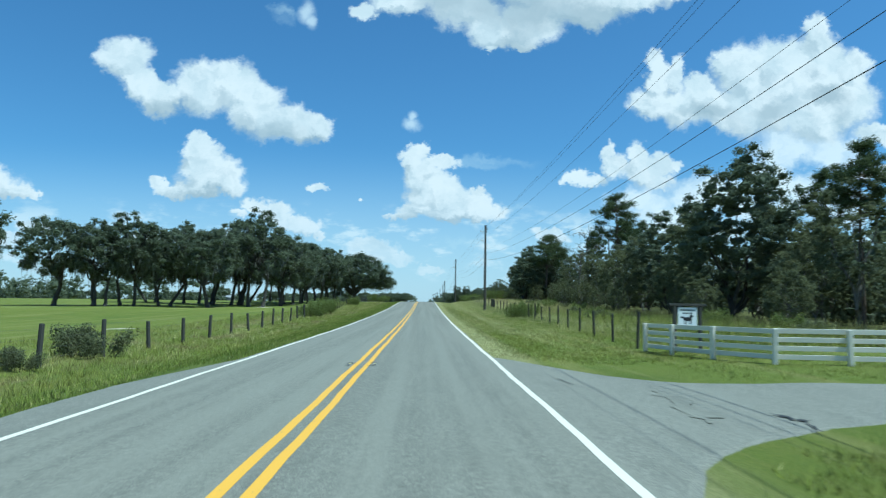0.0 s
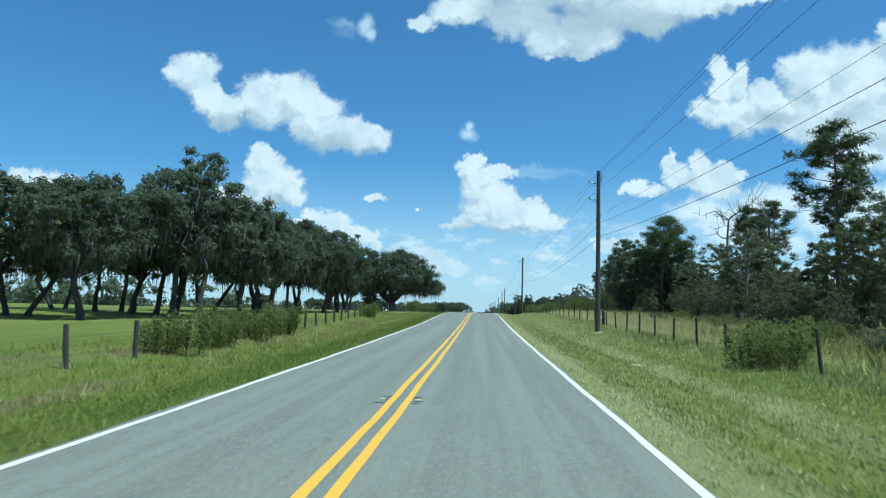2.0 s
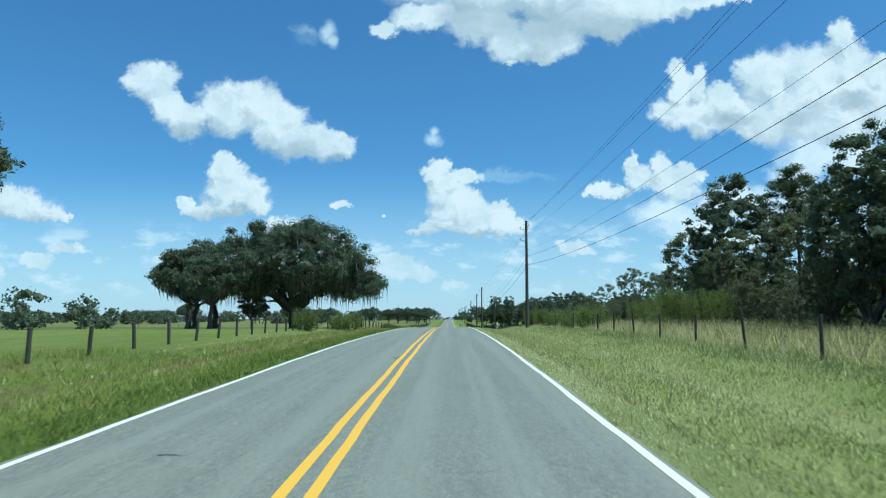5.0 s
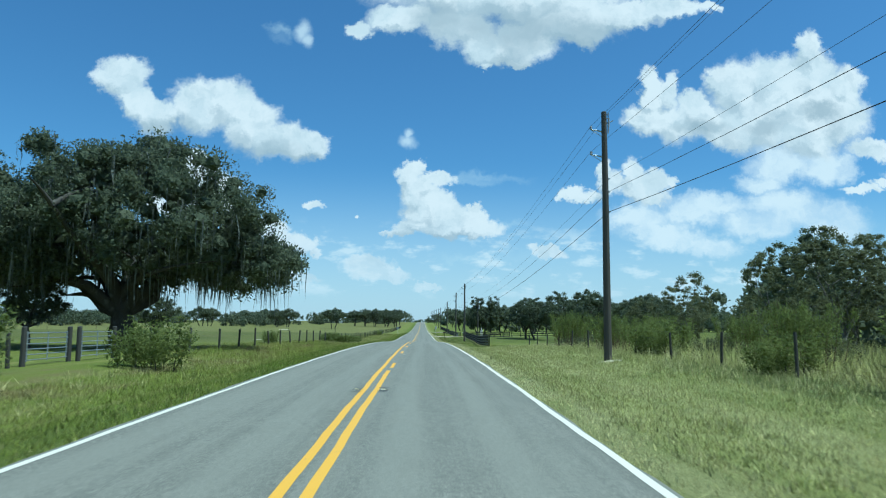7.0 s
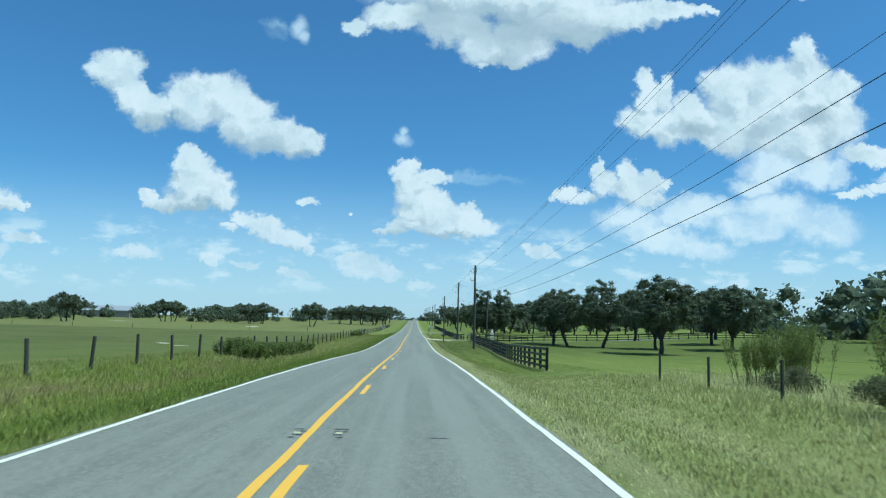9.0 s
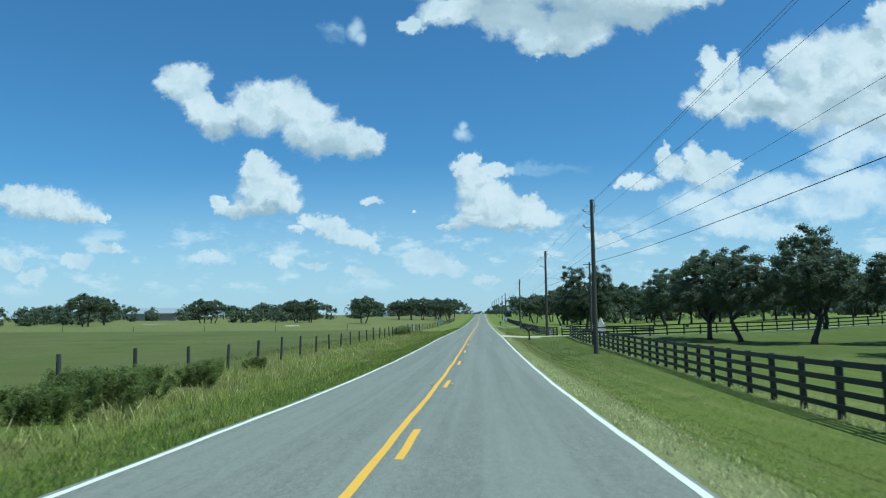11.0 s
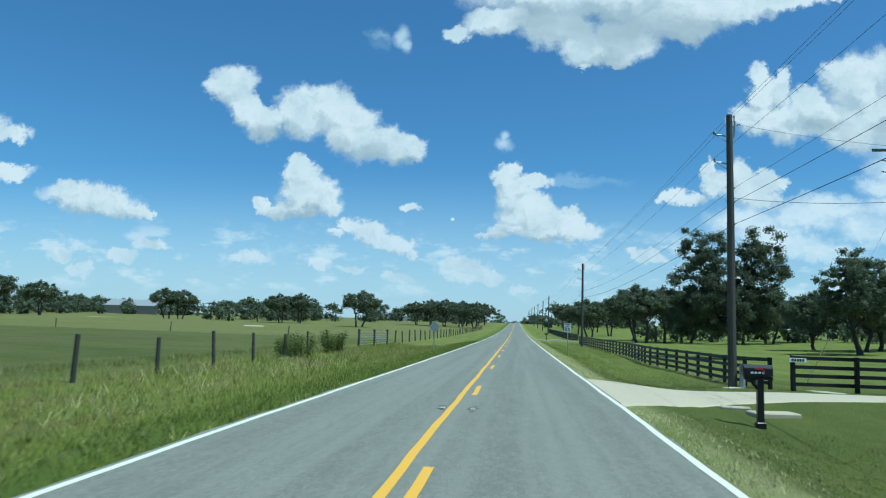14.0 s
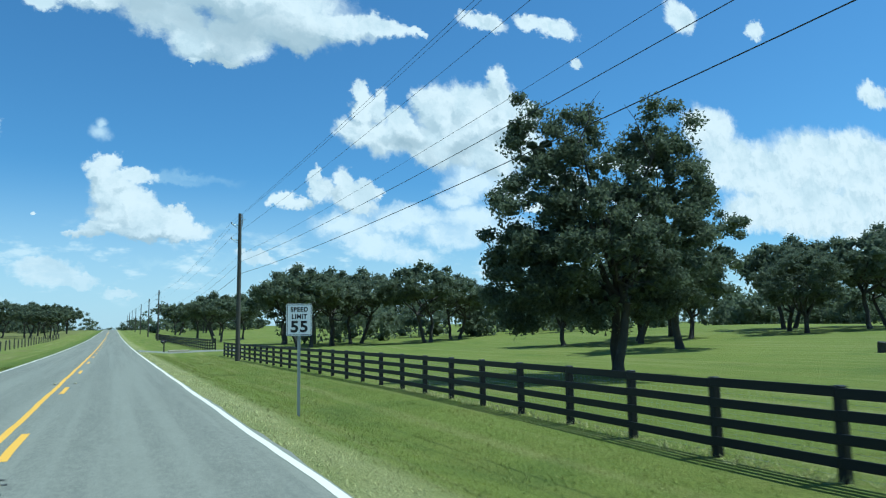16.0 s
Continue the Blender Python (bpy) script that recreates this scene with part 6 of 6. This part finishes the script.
can = part("transformer", bm, CERAMIC, spare, "grey cylindrical transformer can")
for x in (0.22, 0.42):
    bm = bmesh.new()
    add_tube(bm, [(x, 2.2, 8.1), (x, 2.2, 8.22), (x, 2.2, 8.36)], [0.04, 0.055, 0.025], 8)
    part("bushing", bm, CERAMIC, can)
bm = bmesh.new()
add_box(bm, -0.85, 0.75, 2.06, 2.15, 9.38, 9.48, 0.008)
part("crossarm", bm, POLE, spare)
for up in (9.0, 8.55):
    bm = bmesh.new()
    add_tube(bm, [(-0.08, 2.2, up), (-0.5, 2.2, up + 0.06)], [0.03, 0.025], 6)
    part("bracket_arm", bm, STEEL, spare)
span((10.2, 340.0, gz(10, 340) + POLE_HEIGHT - 0.4), (15.6, 338.0, gz(15.6, 338) + 9.6), 0.1, 0.008, "overhead_wire", "short service wire to the transformer pole")
span((9.9, 340.0, gz(10, 340) + POLE_HEIGHT - 3.6), (15.6, 338.0, gz(15.6, 338) + 7.4), 0.15, 0.012, "overhead_wire", "short service wire to the transformer pole")

# things round the pole at the driveway
guard = tagged(empty("cable_guard", 10.32, 339.75, gz(10.3, 339.8)), "grey plastic cable guard at the foot of the pole", "cable guard")
bm = bmesh.new()
add_tube(bm, [(0, 0, -0.1), (0, 0, 0.85), (0, 0, 0.9)], [0.11, 0.11, 0.09], 10)
part("sleeve", bm, CERAMIC, guard)
part("cap", plate(0.12, 0.05, 0.2, 0.02), CERAMIC, guard).matrix_basis = pose(0, 0, 0.92)
guy = tagged(empty("guy_wire", 13.3, 341.4, gz(13.3, 341.4)), "pole stay wire with a pale yellow plastic guard", "cable")
top = (3.9, -0.6, 8.1)
bm = bmesh.new()
add_tube(bm, [(0, 0, -0.1), tuple(0.5 * k for k in top), top], [0.006] * 3, 4)
part("stay", bm, WIRE, guy)
bm = bmesh.new()
add_tube(bm, [tuple(0.02 * k for k in top), tuple(0.15 * k for k in top), tuple(0.27 * k for k in top)], [0.02] * 3, 6)
part("guard", bm, plain("yellow_plastic", (0.62, 0.58, 0.24), 0.5), guy, "pale yellow plastic guard")

# a small plate nailed to the black fence by the drive
fence_plate = tagged(empty("fence_plate", 11.95, 338.28, gz(11.95, 338.3) + 1.2), "small pale plate with dark bars on the black fence", "sign")
part("panel", plate(0.62, 0.17, 0.012, 0.01), SIGN_WHITE, fence_plate)
for i in range(5):
    bm = bmesh.new()
    add_box(bm, -0.24 + 0.1 * i, -0.17 + 0.1 * i, -0.011, -0.007, -0.05, 0.05)
    part("bar", bm, SIGN_BLACK, fence_plate)

bm = round_post(0.32, 0.55, 11)
stump = tagged(part("tree_stump", bm, BARK), "short dark tree stump standing in the paddock", "tree stump")
stump.matrix_basis = pose(39.3, 377.8, gz(39.3, 377.8))


# bare sandy scrapes at the feet of the poles
SAND = plain("pale_sand", (0.5, 0.46, 0.32), 0.95, 0.0, 0.5)


def scrape(x, y, a, b, turn, seed):
    rng = random.Random(seed)
    co, faces = [(x, y, gz(x, y) + 0.05)], []
    for k in range(18):
        t = 2 * math.pi * k / 18
        r = rng.uniform(0.65, 1.2)
        px, py = a * r * math.cos(t), b * r * math.sin(t)
        c, s = math.cos(radians(turn)), math.sin(radians(turn))
        q = (x + c * px - s * py, y + s * px + c * py)
        co.append((*q, gz(*q) + 0.012))
        faces.append((0, k + 1, (k + 1) % 18 + 1))
    return tagged(mesh_object("sand_patch", co, faces, SAND), "pale bare sandy patch in the grass", "sand", "bare sandy patches", kind="structure")


for i, (x, y, a, b) in enumerate([(9.6, 94.4, 0.8, 0.5), (9.6, 187.0, 0.6, 0.5), (9.9, 339.6, 0.6, 0.4), (-130.0, 520.0, 7.0, 5.0), (-60.0, 470.0, 6.0, 3.0),
                                  (-16.0, 104.0, 1.2, 0.6), (7.0, 70.5, 0.3, 0.25), (-20.5, 97.5, 1.4, 0.7), (-15.5, 40.0, 1.2, 0.5), (13.0, 338.4, 1.8, 0.5), (-28.6, 285.5, 2.6, 0.6), (-24.0, 277.0, 1.5, 0.4), (12.6, 63.5, 0.5, 0.35)]):
    scrape(x, y, a, b, 30 * i, i)

# raised pavement markers and the dark scuffs round them
MARKER = plain("marker_plastic", (0.6, 0.5, 0.2), 0.3)
TAR = plain("tar_patch", (0.035, 0.035, 0.036), 0.8)


def marker(x, y):
    root = tagged(empty("road_marker", x, y, float(road_z(y))), "small raised amber pavement marker at the centre lines", "road marker", "pavement markers")
    bm = bmesh.new()
    add_box(bm, -0.055, 0.055, -0.05, 0.05, -0.01, 0.02, 0.012)
    part("body", bm, MARKER, root)
    bm = bmesh.new()
    add_box(bm, -0.05, 0.05, -0.06, -0.045, 0.002, 0.014)
    part("reflector", bm, SIGN_WHITE, root)
    return root


for k in range(-1, 24):
    y = 96.0 + 19.35 * (k - 4) if k < 5 else 115.35 + 19.0 * (k - 5)
    for x in (-0.4, 0.24):
        marker(x, y)
        co, rng = [], random.Random(k * 7 + int(x * 10))
        for i in range(4):
            w, yy = rng.uniform(0.05, 0.14), y + (i - 1.5) * 0.28 + rng.uniform(-0.08, 0.08)
            xx = x + rng.uniform(-0.05, 0.05)
            co += [(xx - w, yy - 0.02), (xx + w, yy - 0.03), (xx + w * 0.8, yy + 0.04), (xx - w * 0.7, yy + 0.03)]
        ob = mesh_object("scuff", [(p, q, float(road_z(q)) + 0.007) for p, q in co], [(4 * i, 4 * i + 1, 4 * i + 2, 4 * i + 3) for i in range(4)], TAR, road)
        tagged(ob, kind="stuff")


def crack(name, points, width, parent, seed, lift=0.045, side=True, mat=None):
    """A tarry crack or worn strip: an irregular ribbon, pointed at its ends."""
    rng = random.Random(seed)
    line = []
    for (x, y), (p, q) in zip(points, points[1:]):
        for k in range(4):
            u = k / 4
            line.append((x + (p - x) * u + rng.uniform(-0.3, 0.3) * width, y + (q - y) * u + rng.uniform(-0.3, 0.3) * width))
    line.append(points[-1])
    co, faces = [], []
    for i, (x, y) in enumerate(line):
        p, q = line[max(i - 1, 0)], line[min(i + 1, len(line) - 1)]
        dx, dy = q[0] - p[0], q[1] - p[1]
        far = math.hypot(dx, dy)
        end = min(1.0, 0.15 + 1.6 * min(i, len(line) - 1 - i) / len(line) * 2)
        w = width * rng.uniform(0.3, 1.0) * end / 2
        z = (max(gz(x, y), float(road_z(y)) - 0.03 - (0.04 if y < 100 else 0.09) * max(x - 3.8, 0)) + lift) if side else float(road_z(y)) + 0.006
        co += [(x - dy / far * w, y + dx / far * w, z), (x + dy / far * w, y - dx / far * w, z)]
        if i:
            faces.append((2 * i - 2, 2 * i - 1, 2 * i + 1, 2 * i))
    return mesh_object(name, co, faces, mat or TAR, parent)


side_road = bpy.data.objects["side_road"]
crack("crack", [(7.2, 11.4), (7.28, 10.95), (7.36, 10.7)], 0.22, side_road, 1, 0.04)
crack("crack", [(7.34, 10.75), (7.16, 10.14), (7.12, 9.82)], 0.06, side_road, 8, 0.04)
crack("crack", [(4.54, 16.0), (4.6, 15.3), (4.65, 14.7)], 0.07, side_road, 2, 0.036)
crack("patch", [(6.3, 14.6), (6.1, 12.8), (5.9, 11.4), (5.75, 10.4)], 0.6, side_road, 4, 0.032, mat=ROAD)
first_drive = bpy.data.objects["driveway"]
crack("crack", [(4.2, 334.6), (4.5, 334.5), (4.9, 334.6), (5.3, 334.4)], 0.06, first_drive, 5, 0.04)
crack("joint", [(4.3, 330.6), (6.0, 330.8), (8.0, 331.4), (9.5, 331.8)], 0.012, first_drive, 6, 0.04)
crack("joint", [(8.2, 331.0), (8.2, 333.0), (8.25, 335.0)], 0.03, first_drive, 7, 0.04)
for i, (x, y) in enumerate([(1.9, 292.3), (2.2, 291.0), (1.6, 210.0), (2.4, 88.0), (-2.0, 120.0)]):
    crack("patch", [(x, y), (x + 0.15, y + 0.04), (x + 0.32, y)], 0.06, road, 20 + i, side=False)


# ---------------------------------------------------------------- far buildings
METAL_ROOF = plain("pale_metal_sheet", (0.42, 0.42, 0.41), 0.5, 0.3)
BARN_WALL = plain("weathered_barn_wall", (0.34, 0.32, 0.28), 0.8)


def barn(x, y, w, d, h, turn, wall_mat, label):
    root = tagged(empty("barn", x, y, gz(x, y), turn), label, "barn")
    bm = bmesh.new()
    add_box(bm, -w / 2, w / 2, -d / 2, d / 2, -0.3, h, 0.02)
    body = part("wall", bm, wall_mat, root)
    bm = bmesh.new()
    e = 0.4
    pts = [(-w / 2 - e, -d / 2 - e, h), (w / 2 + e, -d / 2 - e, h), (w / 2 + e, d / 2 + e, h), (-w / 2 - e, d / 2 + e, h), (-w / 2 - e, 0, h + d * 0.22), (w / 2 + e, 0, h + d * 0.22)]
    v = [bm.verts.new(p) for p in pts]
    for f in ((0, 1, 5, 4), (2, 3, 4, 5), (1, 2, 5), (3, 0, 4), (0, 3, 2, 1)):
        bm.faces.new([v[i] for i in f])
    part("roof", bm, METAL_ROOF, root)
    bm = bmesh.new()
    add_box(bm, -w * 0.12, w * 0.12, -d / 2 - 0.06, -d / 2 - 0.01, 0, h * 0.8)
    part("door", bm, SIGN_BLACK, body)
    return root


barn(-184, 640, 30, 14, 4.0, -6, BARN_WALL, "long grey metal barn far across the pasture")
barn(-66, 720, 9, 5, 2.8, 0, SIGN_WHITE, "small white shed far across the pasture")
barn(-78, 722, 12, 6, 1.6, 0, BARN_WALL, "low dark open shed beside the white one")
